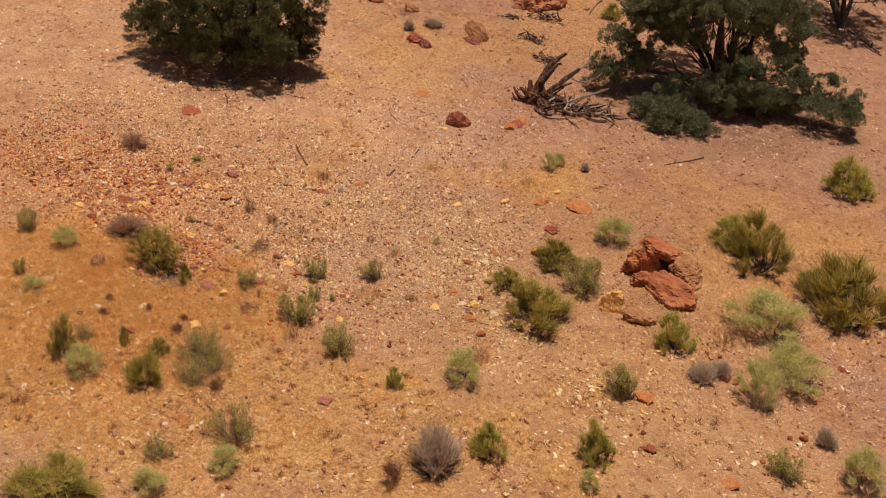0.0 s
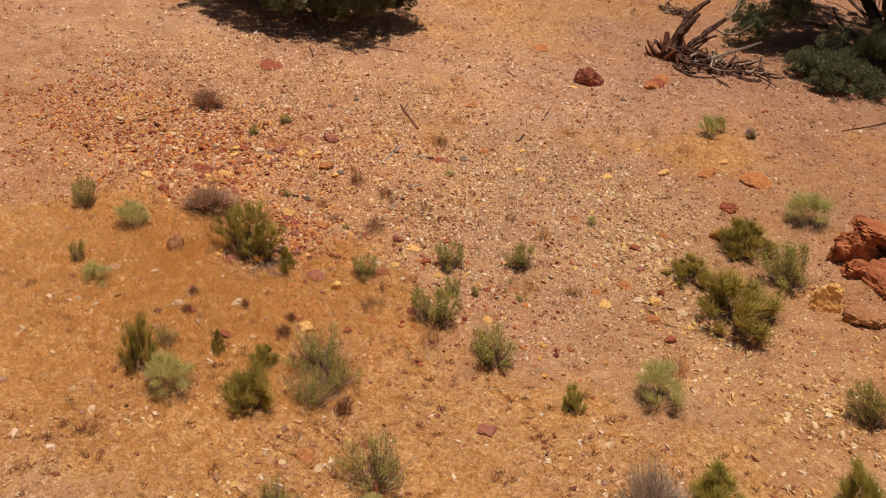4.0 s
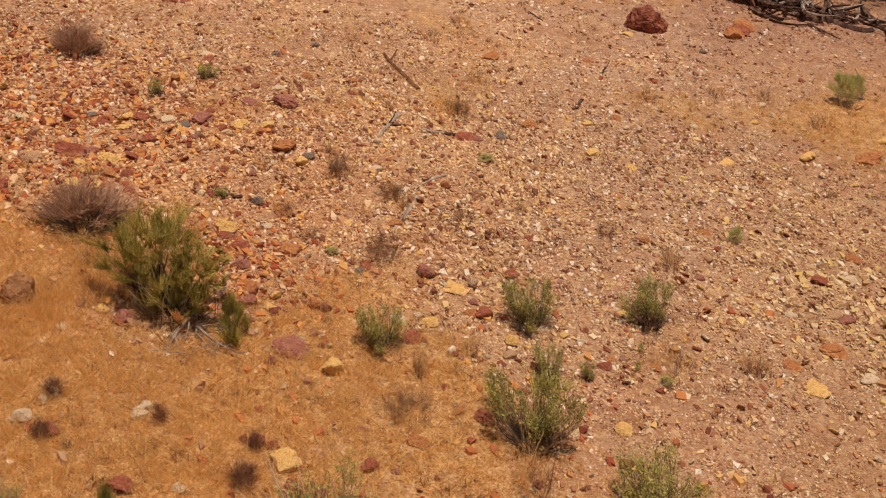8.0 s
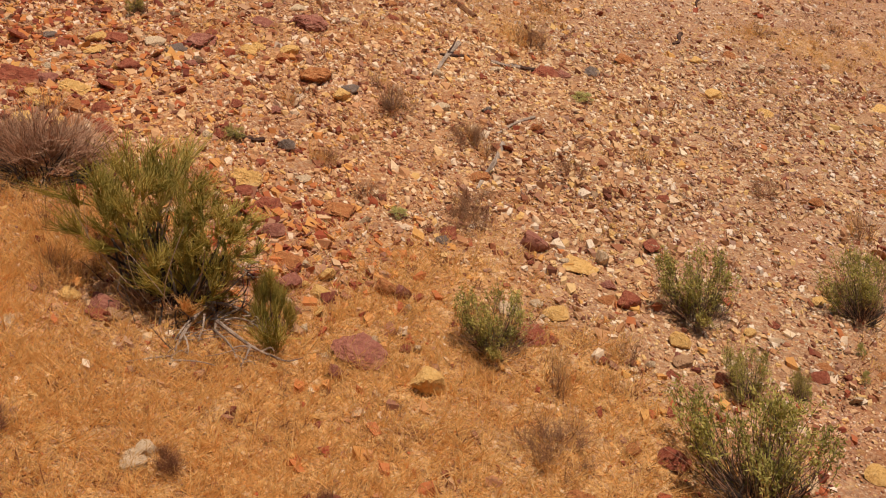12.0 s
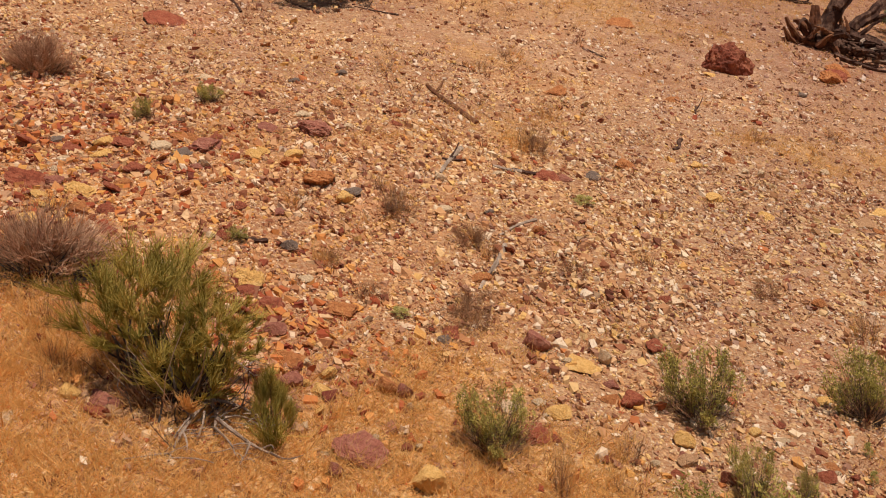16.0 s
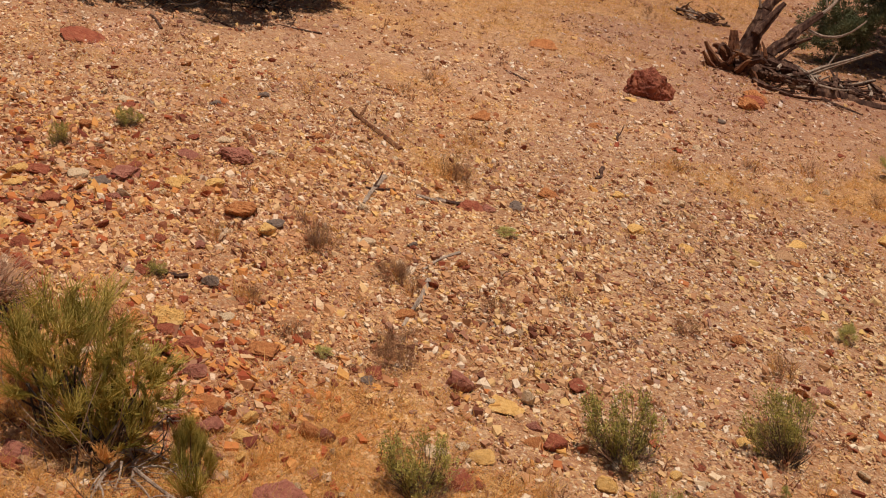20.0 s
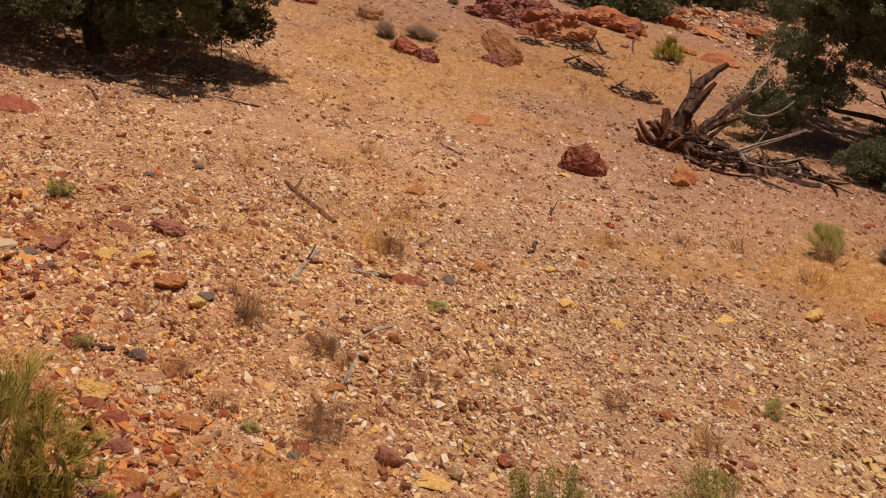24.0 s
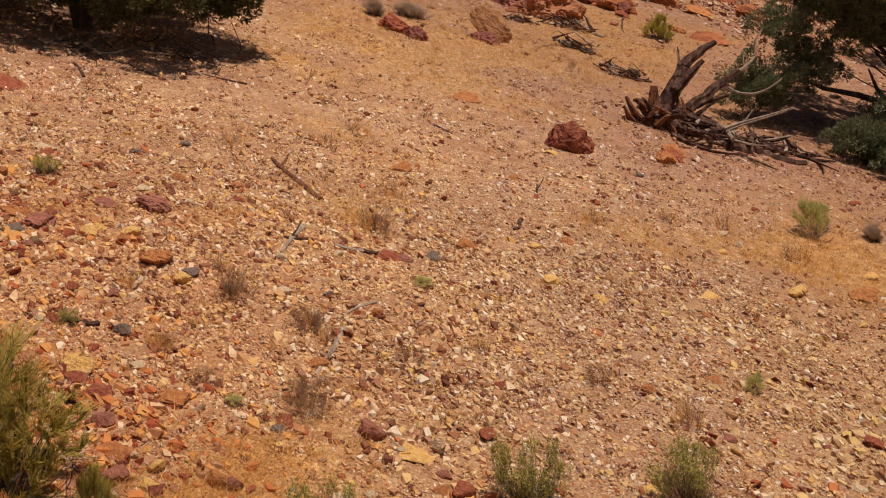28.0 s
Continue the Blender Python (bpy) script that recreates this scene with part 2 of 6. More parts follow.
GRAVEL = gravel_material("tan_gravel", [
    (0.0, (0.15, 0.050, 0.030)), (0.12, (0.36, 0.125, 0.054)), (0.20, (0.40, 0.235, 0.160)), (0.30, (0.52, 0.245, 0.104)), (0.48, (0.62, 0.350, 0.170)),
    (0.64, (0.70, 0.435, 0.225)), (0.74, (0.75, 0.465, 0.155)), (0.84, (0.79, 0.56, 0.335)), (1.0, (0.87, 0.72, 0.53))])
PALESCREE = gravel_material("pale_yellow_scree", [
    (0.0, (0.36, 0.17, 0.07)), (0.3, (0.58, 0.34, 0.15)), (0.6, (0.70, 0.47, 0.24)), (0.8, (0.72, 0.46, 0.14)), (1.0, (0.84, 0.68, 0.46))])
PALEGRIT = gravel_material("pale_pink_grit", [
    (0.0, (0.40, 0.24, 0.17)), (0.4, (0.62, 0.42, 0.30)), (0.8, (0.76, 0.57, 0.43)), (1.0, (0.84, 0.70, 0.56))])
REDSCREE = gravel_material("red_scree", [
    (0.0, (0.15, 0.032, 0.021)), (0.22, (0.38, 0.085, 0.036)), (0.42, (0.60, 0.210, 0.062)), (0.60, (0.72, 0.390, 0.110)), (0.74, (0.66, 0.31, 0.10)),
    (0.86, (0.34, 0.15, 0.09)), (1.0, (0.76, 0.53, 0.30))])
STRAW = leaf_material("dry_straw", (0.70, 0.390, 0.120), (0.84, 0.52, 0.185), (0.93, 0.67, 0.31))
EPHEDRA = leaf_material("olive_green_stems", (0.185, 0.158, 0.027), (0.48, 0.380, 0.074), (0.74, 0.56, 0.15), vary=0.55)
BRIGHT = leaf_material("yellow_green_stems", (0.26, 0.235, 0.040), (0.58, 0.50, 0.105), (0.82, 0.69, 0.21), vary=0.4)
SAGE = leaf_material("grey_green_leaves", (0.18, 0.172, 0.038), (0.46, 0.405, 0.100), (0.72, 0.62, 0.20), vary=0.45)
PALE = leaf_material("pale_green_leaves", (0.42, 0.385, 0.125), (0.62, 0.57, 0.215), (0.76, 0.69, 0.30))
RUSTWEED = leaf_material("faded_brown_weed", (0.27, 0.135, 0.070), (0.38, 0.205, 0.108), (0.50, 0.30, 0.165))
BROWNWEED = leaf_material("rusty_brown_weed", (0.20, 0.075, 0.042), (0.31, 0.135, 0.070), (0.42, 0.22, 0.12))
PINKWEED = leaf_material("dusty_pink_brown_stems", (0.39, 0.20, 0.112), (0.59, 0.35, 0.215), (0.77, 0.53, 0.36))
DEADTWIG = leaf_material("bleached_grey_twigs", (0.42, 0.31, 0.22), (0.64, 0.49, 0.36), (0.80, 0.65, 0.50))
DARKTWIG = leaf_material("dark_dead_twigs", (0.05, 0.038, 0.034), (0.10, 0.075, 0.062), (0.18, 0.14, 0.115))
JUNIPER = leaf_material("juniper_green", (0.095, 0.106, 0.052), (0.185, 0.200, 0.104), (0.32, 0.325, 0.175), 0.25)
JUNIPER_DARK = leaf_material("dark_juniper_green", (0.052, 0.054, 0.021), (0.105, 0.106, 0.043), (0.20, 0.190, 0.080), 0.25)
TWIG = leaf_material("brown_grey_twigs", (0.075, 0.045, 0.032), (0.16, 0.105, 0.075), (0.30, 0.22, 0.16), 0.1)
BARK = wood_material("juniper_bark", (0.022, 0.014, 0.011), (0.062, 0.042, 0.032), (0.13, 0.095, 0.072))
DEADWOOD = wood_material("weathered_dead_wood", (0.022, 0.010, 0.008), (0.080, 0.036, 0.024), (0.29, 0.175, 0.115), 7.0)
BROKEN = wood_material("broken_red_brown_wood", (0.045, 0.015, 0.009), (0.17, 0.065, 0.030), (0.40, 0.22, 0.10), 6.0)
BLEACHED = wood_material("bleached_wood", (0.14, 0.095, 0.072), (0.36, 0.27, 0.205), (0.60, 0.48, 0.38), 8.0)


# ---- mesh helpers ----
def tri_mesh(name, verts, faces, material, smooth=False):
    me = bpy.data.meshes.new(name)
    v, f = np.asarray(verts, np.float32), np.asarray(faces, np.int32)
    me.vertices.add(len(v))
    me.vertices.foreach_set("co", v.ravel())
    me.loops.add(f.size)
    me.loops.foreach_set("vertex_index", f.ravel())
    me.polygons.add(len(f))
    me.polygons.foreach_set("loop_start", np.arange(0, f.size, 3, dtype=np.int32))
    me.polygons.foreach_set("use_smooth", np.full(len(f), smooth))
    me.materials.append(material)
    me.update(calc_edges=True)
    me.validate()
    return me


def join(pieces):
    vs, fs, n = [], [], 0
    for v, f in pieces:
        vs.append(v)
        fs.append(f + n)
        n += len(v)
    return np.concatenate(vs), np.concatenate(fs)


def unit(v):
    return v / np.maximum(np.linalg.norm(v, axis=-1, keepdims=True), 1e-9)


def tubes(paths, radii, sides=4):
    """Tapered tubes along K paths of N points each."""
    p, r = np.asarray(paths, float), np.asarray(radii, float)
    k, n, _ = p.shape
    ahead = unit(np.gradient(p, axis=1))
    ref = np.where(np.abs(ahead[..., 2:3]) > 0.9, (1.0, 0.0, 0.0), (0.0, 0.0, 1.0))
    a = unit(np.cross(ahead, ref))
    b = np.cross(ahead, a)
    ang = np.arange(sides) * 2 * np.pi / sides
    ring = a[:, :, None] * np.cos(ang)[:, None] + b[:, :, None] * np.sin(ang)[:, None]
    v = p[:, :, None] + ring * r[:, :, None, None]
    idx = np.arange(k * n * sides).reshape(k, n, sides)
    i, j = idx[:, :-1], idx[:, 1:]
    i2, j2 = np.roll(i, -1, 2), np.roll(j, -1, 2)
    f = np.concatenate([np.stack([i, i2, j2], -1).reshape(-1, 3), np.stack([i, j2, j], -1).reshape(-1, 3)])
    caps = [np.stack([idx[:, e, 0], idx[:, e, s], idx[:, e, s + 1]], -1) for e in (0, -1) for s in range(1, sides - 1)]
    return v.reshape(-1, 3), np.concatenate([f, *caps])


def blades(rng, base, way, length, width):
    """Leaf blades: narrow pointed leaves that start at base and point along way."""
    k = len(base)
    way = unit(way)
    side = unit(np.cross(way, rng.normal(size=(k, 3))))
    length, width = np.broadcast_to(length, k)[:, None], np.broadcast_to(width, k)[:, None]
    v = np.stack([base + side * width * 0.5, base - side * width * 0.5, base + way * length], 1)
    return v.reshape(-1, 3), np.arange(3 * k).reshape(-1, 3)


def ico(level):
    bm = bmesh.new()
    bmesh.ops.create_icosphere(bm, subdivisions=level, radius=1.0)
    v = np.array([x.co[:] for x in bm.verts])
    f = np.array([[x.index for x in t.verts] for t in bm.faces])
    bm.free()
    return v, f


ICO = {level: ico(level) for level in (1, 2, 3, 4, 5)}


def lumps(v, scale, seed):
    """Smooth noise in -1..1 for rows of places."""
    off = Vector((seed * 7.31, seed * 3.17, seed * 1.93))
    return np.array([noise.fractal(Vector(x) * scale + off, 0.9, 2.0, 4) for x in v])


def stone_shape(seed, level, planes=0, rough=0.14):
    """A broken stone with flat faces, about 1 wide."""
    rng = np.random.default_rng(seed)
    d, f = ICO[level]
    planes = planes or (20 if level >= 4 else 11)
    n = unit(rng.normal(size=(planes, 3)))
    h = rng.uniform(0.36, 0.78, planes) if level < 5 else rng.uniform(0.58, 0.92, planes)
    dots = d @ n.T
    reach = np.where(dots > 0.05, h / np.maximum(dots, 0.05), 1.0)
    r = np.minimum(reach.min(1), 1.0)
    v = d * r[:, None]
    if level == 5 and planes < 14:
        v = v * (1 + 0.12 * lumps(v, 1.6, seed) + 0.09 * lumps(v, 5.0, seed + 9) + 0.04 * lumps(v, 14.0, seed + 4))[:, None]
    elif level == 5:
        v = v * (1 + 0.15 * lumps(v, 1.6, seed) + 0.10 * np.abs(lumps(v, 3.0, seed + 3)) - 0.05 * np.abs(lumps(v, 6.5, seed + 8)) + 0.03 * lumps(v, 15.0, seed + 9))[:, None]
    elif level >= 3:
        rough = rough if level == 4 else 0.5 * rough
        v = v * (1 + rough * lumps(v, 2.4, seed))[:, None] + d * (0.6 * rough * lumps(v, 8.0, seed + 5))[:, None]
    v -= (v.max(0) + v.min(0)) / 2
    return v / (v.max(0) - v.min(0)), f


# ---- the hillside ----
def bumps(x, y):
    z = 0.0
    for cx, cy, r, h in HUMPS:
        z = z + h * np.exp(-((x - cx) ** 2 + (y - cy) ** 2) / (2 * r * r))
    return z


HUMPS = [(-2.6, 3.0, 1.8, 0.18), (10.9, 2.4, 1.6, 0.26), (0.2, 0.0, 1.0, -0.10), (3.6, -4.4, 1.8, -0.18),
         (-1.6, -2.4, 0.9, -0.12), (5.2, -7.2, 1.8, 0.12)]


def height(x, y):
    """The slope's height: a hillside of about 25 degrees between a crest and a wash."""
    x, y = np.asarray(x, float), np.asarray(y, float)
    p = -0.163 * x + 0.4377 * y
    top, low = 23.5, -12.0
    p = top - np.logaddexp(0, (top - p) / 1.2) * 1.2
    p = low + np.logaddexp(0, (p - low) / 1.5) * 1.5
    z = 0.1157 + p + bumps(x, y)
    z = z + 0.050 * np.sin(0.83 * x + 0.4 * y) * np.sin(0.71 * y - 0.3 * x + 1.0)
    z = z + 0.022 * np.sin(2.3 * x - 1.1 * y) * np.sin(2.9 * y + 0.7 * x) + 0.010 * np.sin(6.1 * x + 2.0 * y) * np.sin(5.3 * y - 1.7 * x)
    return z


def ground_at(x, y):
    return float(height(x, y))


def wave(x, y):
    return (np.sin(0.9 * x + 1.7 * y + 0.5) + np.sin(1.9 * x - 1.1 * y + 2.0) + np.sin(3.7 * x + 2.9 * y) * 0.7 + np.sin(5.9 * x - 4.3 * y + 1.0) * 0.5) / 3.2


GRASS_FOOT = [(-5.8, -5.0, 3.4, 1.0), (-2.6, -6.5, 3.2, 0.9), (-8.5, -8.0, 4.0, 0.8), (-0.5, -8.5, 3.0, 0.7), (4.0, -8.5, 3.0, 0.5), (3.2, -5.8, 2.0, 0.5),
              (7.0, -6.0, 3.6, 0.55), (1.0, -6.2, 2.4, 0.55), (-2.0, -3.6, 1.6, 0.6), (-2.1, -3.2, 1.5, 0.75), (-0.4, -3.2, 1.2, 0.60)]
GRASS_MIDDLE = [(-6.5, -1.5, 1.9, 0.7), (-8.5, -2.5, 2.6, 0.6), (13.5, 2.5, 4.2, 0.85), (17.5, 6.0, 3.6, 0.8), (7.2, 6.4, 1.7, 0.75), (-0.6, 5.6, 0.9, 0.5),
                (-4.4, 7.0, 1.8, 0.35), (-1.1, -2.9, 1.6, 0.65), (-0.6, -2.2, 1.0, 0.50), (-1.7, -1.4, 0.8, 0.40), (-3.8, 0.0, 0.7, 0.50), (-3.5, 2.4, 0.6, 0.40),
                (-0.8, -0.2, 0.6, 0.40)]
GRASS_PATCHES = [(4.1, 5.8, 0.7, 0.6), (5.2, 6.6, 0.7, 0.7), (6.4, 6.8, 0.8, 0.75), (7.4, 6.9, 0.9, 0.7), (-0.3, 4.8, 0.5, 0.6), (0.2, 6.0, 0.4, 0.45), (-0.7, 8.9, 0.7, 0.6), (-0.0, 8.7, 0.7, 0.45),
                 (-2.1, 7.9, 0.6, 0.4), (-2.2, 3.9, 0.5, 0.6), (-2.5, 3.3, 0.4, 0.5), (-4.0, 3.2, 0.5, 0.5), (-3.4, 3.2, 0.4, 0.5), (2.1, 9.1, 0.8, 0.3), (3.1, 6.4, 0.6, 0.45), (4.0, 6.9, 0.6, 0.5),
                 (-1.6, 4.4, 0.5, 0.45), (-2.5, 0.9, 0.4, 0.35), (-2.1, 1.5, 0.4, 0.3), (-1.4, 1.0, 0.4, 0.35), (-1.0, 2.3, 0.3, 0.3), (-1.9, -0.5, 0.4, 0.45), (-1.5, -0.7, 0.4, 0.5), (-1.0, -0.8, 0.4, 0.35),
                 (-1.6, -1.6, 0.4, 0.5), (-2.5, -2.3, 0.3, 0.5), (-0.1, -1.7, 0.4, 0.35), (-0.5, -2.1, 0.4, 0.5), (-1.1, -2.2, 0.3, 0.5), (2.5, -1.2, 0.4, 0.45), (-0.7, 0.6, 0.4, 0.3)]
GRASS_UPPER = [(12.5, 8.5, 3.4, 0.52), (1.2, 17.0, 3.0, 0.71), (4.5, 21.0, 3.6, 0.60), (10.0, 15.0, 2.2, 0.45), (8.5, 24.0, 3.5, 0.52), (2.6, 12.6, 1.4, 0.30),
               (2.0, 14.5, 3.2, 0.30), (7.0, 18.5, 3.6, 0.41), (-1.5, 21.0, 4.0, 0.45), (9.0, 29.0, 5.0, 0.45), (-10.0, 12.0, 4.0, 0.22), (1.8, 12.9, 1.8, 0.45),
               (0.3, 16.7, 2.0, 0.52), (4.5, 17.9, 2.2, 0.45), (8.2, 20.9, 1.8, 0.52), (7.9, 8.7, 2.0, 0.45), (-1.4, 12.7, 1.6, 0.52), (11.9, 26.9, 2.5, 0.45),
               (5.1, 12.4, 1.6, 0.30)]


def cover_at(x, y):
    """How much dry grass grows: 0 bare scree to 1 grass."""
    c = 0.0
    for cx, cy, r, a in GRASS_FOOT + GRASS_MIDDLE + GRASS_PATCHES + GRASS_UPPER:
        c = c + a * np.exp(-((x - cx) ** 2 + (y - cy) ** 2) / (2 * (0.62 * r) ** 2))
    return np.clip(np.minimum(c, 1.0) + 0.30 * wave(x, y), 0, 1)


def axis(lo, hi, step, far):
    """Even steps from lo to hi, widening outward to far."""
    inner = np.arange(lo, hi + step / 2, step)
    grow, a, s = [], 0.0, step
    while a < far:
        s *= 1.28
        a += s
        grow.append(a)
    grow = np.array(grow)
    return np.concatenate([lo - grow[::-1], inner, inner[-1] + grow])


def build_ground():
    xs, ys = axis(-16.0, 24.0, 0.16, 900), axis(-12.0, 34.0, 0.16, 900)
    gx, gy = np.meshgrid(xs, ys)
    near = (np.abs(gx - 4) < 21) & (np.abs(gy - 11) < 24)
    z = height(gx, gy)
    rng = np.random.default_rng(4)
    z = z + near * rng.normal(0, 0.008, z.shape)
    v = np.stack([gx, gy, z], -1).reshape(-1, 3)
    i = np.arange(v.shape[0]).reshape(gx.shape)
    a, b, c, d = i[:-1, :-1], i[:-1, 1:], i[1:, 1:], i[1:, :-1]
    f = np.concatenate([np.stack([a, b, c], -1).reshape(-1, 3), np.stack([a, c, d], -1).reshape(-1, 3)])
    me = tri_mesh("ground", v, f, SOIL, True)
    at = me.attributes.new("cover", "FLOAT", "POINT")
    at.data.foreach_set("value", cover_at(v[:, 0], v[:, 1]).astype(np.float32))
    # mask round the junipers: darker soil for litter plus their painted-in shade
    at = me.attributes.new("litter_shade", "FLOAT", "POINT")
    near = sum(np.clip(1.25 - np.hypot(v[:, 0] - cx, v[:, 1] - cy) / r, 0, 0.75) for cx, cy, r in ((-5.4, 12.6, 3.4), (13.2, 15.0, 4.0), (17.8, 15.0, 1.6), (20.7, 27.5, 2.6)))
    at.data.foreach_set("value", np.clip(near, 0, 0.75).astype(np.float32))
    return tagged(new("ground", me), "tan stony desert hillside with patches of golden dry grass", "ground", kind="structure")


build_ground()


# ---- things ----
def part(name, me, parent, label=""):
    ob = new(name, me)
    ob.parent = parent
    return tagged(ob, label) if label else ob


def at_slope(x, y, w=1.0, d=1.0, h=1.0, turn=0.0, sink=0.0, lean=0.0):
    return pose(x, y, ground_at(x, y) - sink, lean, 0, turn) @ Matrix.Diagonal((w, d, h, 1))


def broom(rng, count, spread, lo, hi, curve, r0, n=4, start=0.10, fork=0.0):
    """Stems that fan out from a base: paths within a unit box."""
    az = rng.uniform(0, 2 * np.pi, count)
    tilt = spread * np.sqrt(rng.uniform(0.0, 1, count))
    ln = rng.uniform(lo, hi, count)
    out = np.stack([np.cos(az), np.sin(az), 0 * az], -1)
    s = np.linspace(0, 1, n)[None, :, None]
    base = out * (start * np.sqrt(rng.uniform(0, 1, count)))[:, None]
    tip = base + out * (np.sin(tilt) * ln)[:, None] * 0.9 + np.array([0, 0, 1.0]) * (np.cos(tilt) * ln)[:, None]
    bend = rng.normal(0, curve, (count, 1, 3)) * np.sin(s * np.pi)
    p = base[:, None] * (1 - s) + tip[:, None] * s + bend + np.array([0, 0, 1.0]) * 0.10 * s * s
    r = r0 * np.linspace(1, 0.3, n)[None] * rng.uniform(0.6, 1.3, (count, 1))
    return p, r


SHRUBS = {}


def mound(rng, lobes, reach, low, high, size):
    """Rounded lobes heaped into an uneven dome: rows of centre and radius."""
    rows = []
    for q in range(lobes):
        a, u = q * 2.4 + rng.normal(0, 0.3), (q + 0.5) / lobes
        far = reach * math.sqrt(u) * rng.uniform(0.6, 1.25)
        z = low + (high - low) * math.sqrt(max(0.0, 1 - u)) * rng.uniform(0.55, 1.3) + rng.uniform(0, 0.10)
        rows.append((math.cos(a) * far, math.sin(a) * far, z, size * rng.uniform(0.55, 1.3)))
    return np.array(rows)


def tuft(rng, row, stems, leaves, length, width, lift, thick):
    """One lobe: fine stems fanning from its foot and leaf blades through its outer shell."""
    c, r = row[:3], row[3]
    d = unit(rng.normal(size=(stems, 3)) * (1, 1, 0.8) + (0, 0, lift))
    foot = c * (0.8, 0.8, 1.0) - np.array([0, 0, 0.75 * r]) + rng.normal(0, 0.12 * r, (stems, 3))
    tip = c + d * r * rng.uniform(0.65, 1.15, (stems, 1))
    s = np.linspace(0, 1, 4)[None, :, None]
    p = foot[:, None] * (1 - s) + tip[:, None] * s + rng.normal(0, 0.07 * r, (stems, 1, 3)) * np.sin(s * np.pi)
    stalk = tubes(p, thick * np.linspace(1, 0.5, 4)[None] * rng.uniform(0.6, 1.3, (stems, 1)), 3)
    e = unit(rng.normal(size=(leaves, 3)) * (1, 1, 0.85) + (0, 0, 0.25))
    ripple = 1 + 0.22 * np.sin(e[:, :1] * 7 + row[0] * 40) * np.sin(e[:, 1:2] * 6 + row[1] * 30) + 0.12 * np.sin(e[:, 2:] * 11)
    at = c + e * r * ripple * rng.uniform(0.0, 1.15, (leaves, 1)) ** 0.6
    way = e * 0.7 + np.array([0, 0, 1.0]) * lift + rng.normal(0, 0.42, (leaves, 3))
    return join([stalk, blades(rng, at - unit(way) * length * 0.5, way, length * rng.uniform(0.5, 1.3, leaves), width * rng.uniform(0.6, 1.3, leaves))])


def plume(rng, foot, tip, count, r, fan=0.26):
    """A broom of thin upright stems that part from one woody foot."""
    foot, tip = np.array(foot), np.array(tip)
    axis_, long = tip - foot, np.linalg.norm(tip - foot)
    u = rng.uniform(0, 0.62, (count, 1)) ** 1.2
    start = foot + axis_ * u + rng.normal(0, 0.05 * long, (count, 3)) * u
    spread = rng.normal(0, fan * long, (count, 3)) * (1, 1, 0.55)
    end = foot + axis_ * rng.uniform(0.62, 1.08, (count, 1)) + spread * (0.35 + 0.65 * u)
    end = np.where(end[:, 2:] < start[:, 2:] + 0.06 * long, start + axis_ * 0.4 + spread * 0.5, end)
    t = np.linspace(0, 1, 4)[None, :, None]
    bow = rng.normal(0, 0.05 * long, (count, 1, 3)) * np.sin(t * np.pi) + np.array([0, 0, -0.06 * long]) * np.sin(t * np.pi)
    p = start[:, None] * (1 - t) + end[:, None] * t + bow
    return tubes(p, r * np.linspace(1.1, 0.5, 4)[None] * rng.uniform(0.6, 1.4, (count, 1)), 3)


def sprigs(rng, row, stems, leaves, length, width, r):
    """A leafy lobe: twigs that rise from the shrub's foot, each set with small leaves along its upper half."""
    c, size = row[:3], row[3]
    d = unit(rng.normal(size=(stems, 3)) * (1, 1, 0.75) + (0, 0, 0.30))
    tip = c + d * size * rng.uniform(0.45, 1.2, (stems, 1))
    foot = c * (0.25, 0.25, 0.10) + rng.normal(0, 0.03, (stems, 3)) * (1, 1, 0.2)
    t = np.linspace(0, 1, 5)[None, :, None]
    sag = np.sin(t * np.pi) * (rng.normal(0, 0.05, (stems, 1, 3)) + c * (0.16, 0.16, -0.06))
    p = foot[:, None] * (1 - t) + tip[:, None] * t + sag
    twig = tubes(p, r * np.linspace(1.2, 0.45, 5)[None] * rng.uniform(0.6, 1.3, (stems, 1)), 3)
    k = stems * leaves
    along = 1 - np.abs(rng.normal(0, 0.26, (stems, leaves)))
    along = np.clip(along, 0.15, 1.0) * 4
    i = np.minimum(along.astype(int), 3)
    f = (along - i)[..., None]
    q = np.take_along_axis(p, i[..., None].repeat(3, 2), 1) * (1 - f) + np.take_along_axis(p, i[..., None].repeat(3, 2) + 1, 1) * f
    way = np.repeat(unit(tip - foot), leaves, 0) * 0.7 + rng.normal(0, 0.75, (k, 3)) + (0, 0, 0.25)
    leaf = blades(rng, q.reshape(-1, 3) + rng.normal(0, 0.020, (k, 3)), way, length * rng.uniform(0.5, 1.4, k), width * rng.uniform(0.6, 1.4, k))
    return twig, leaf


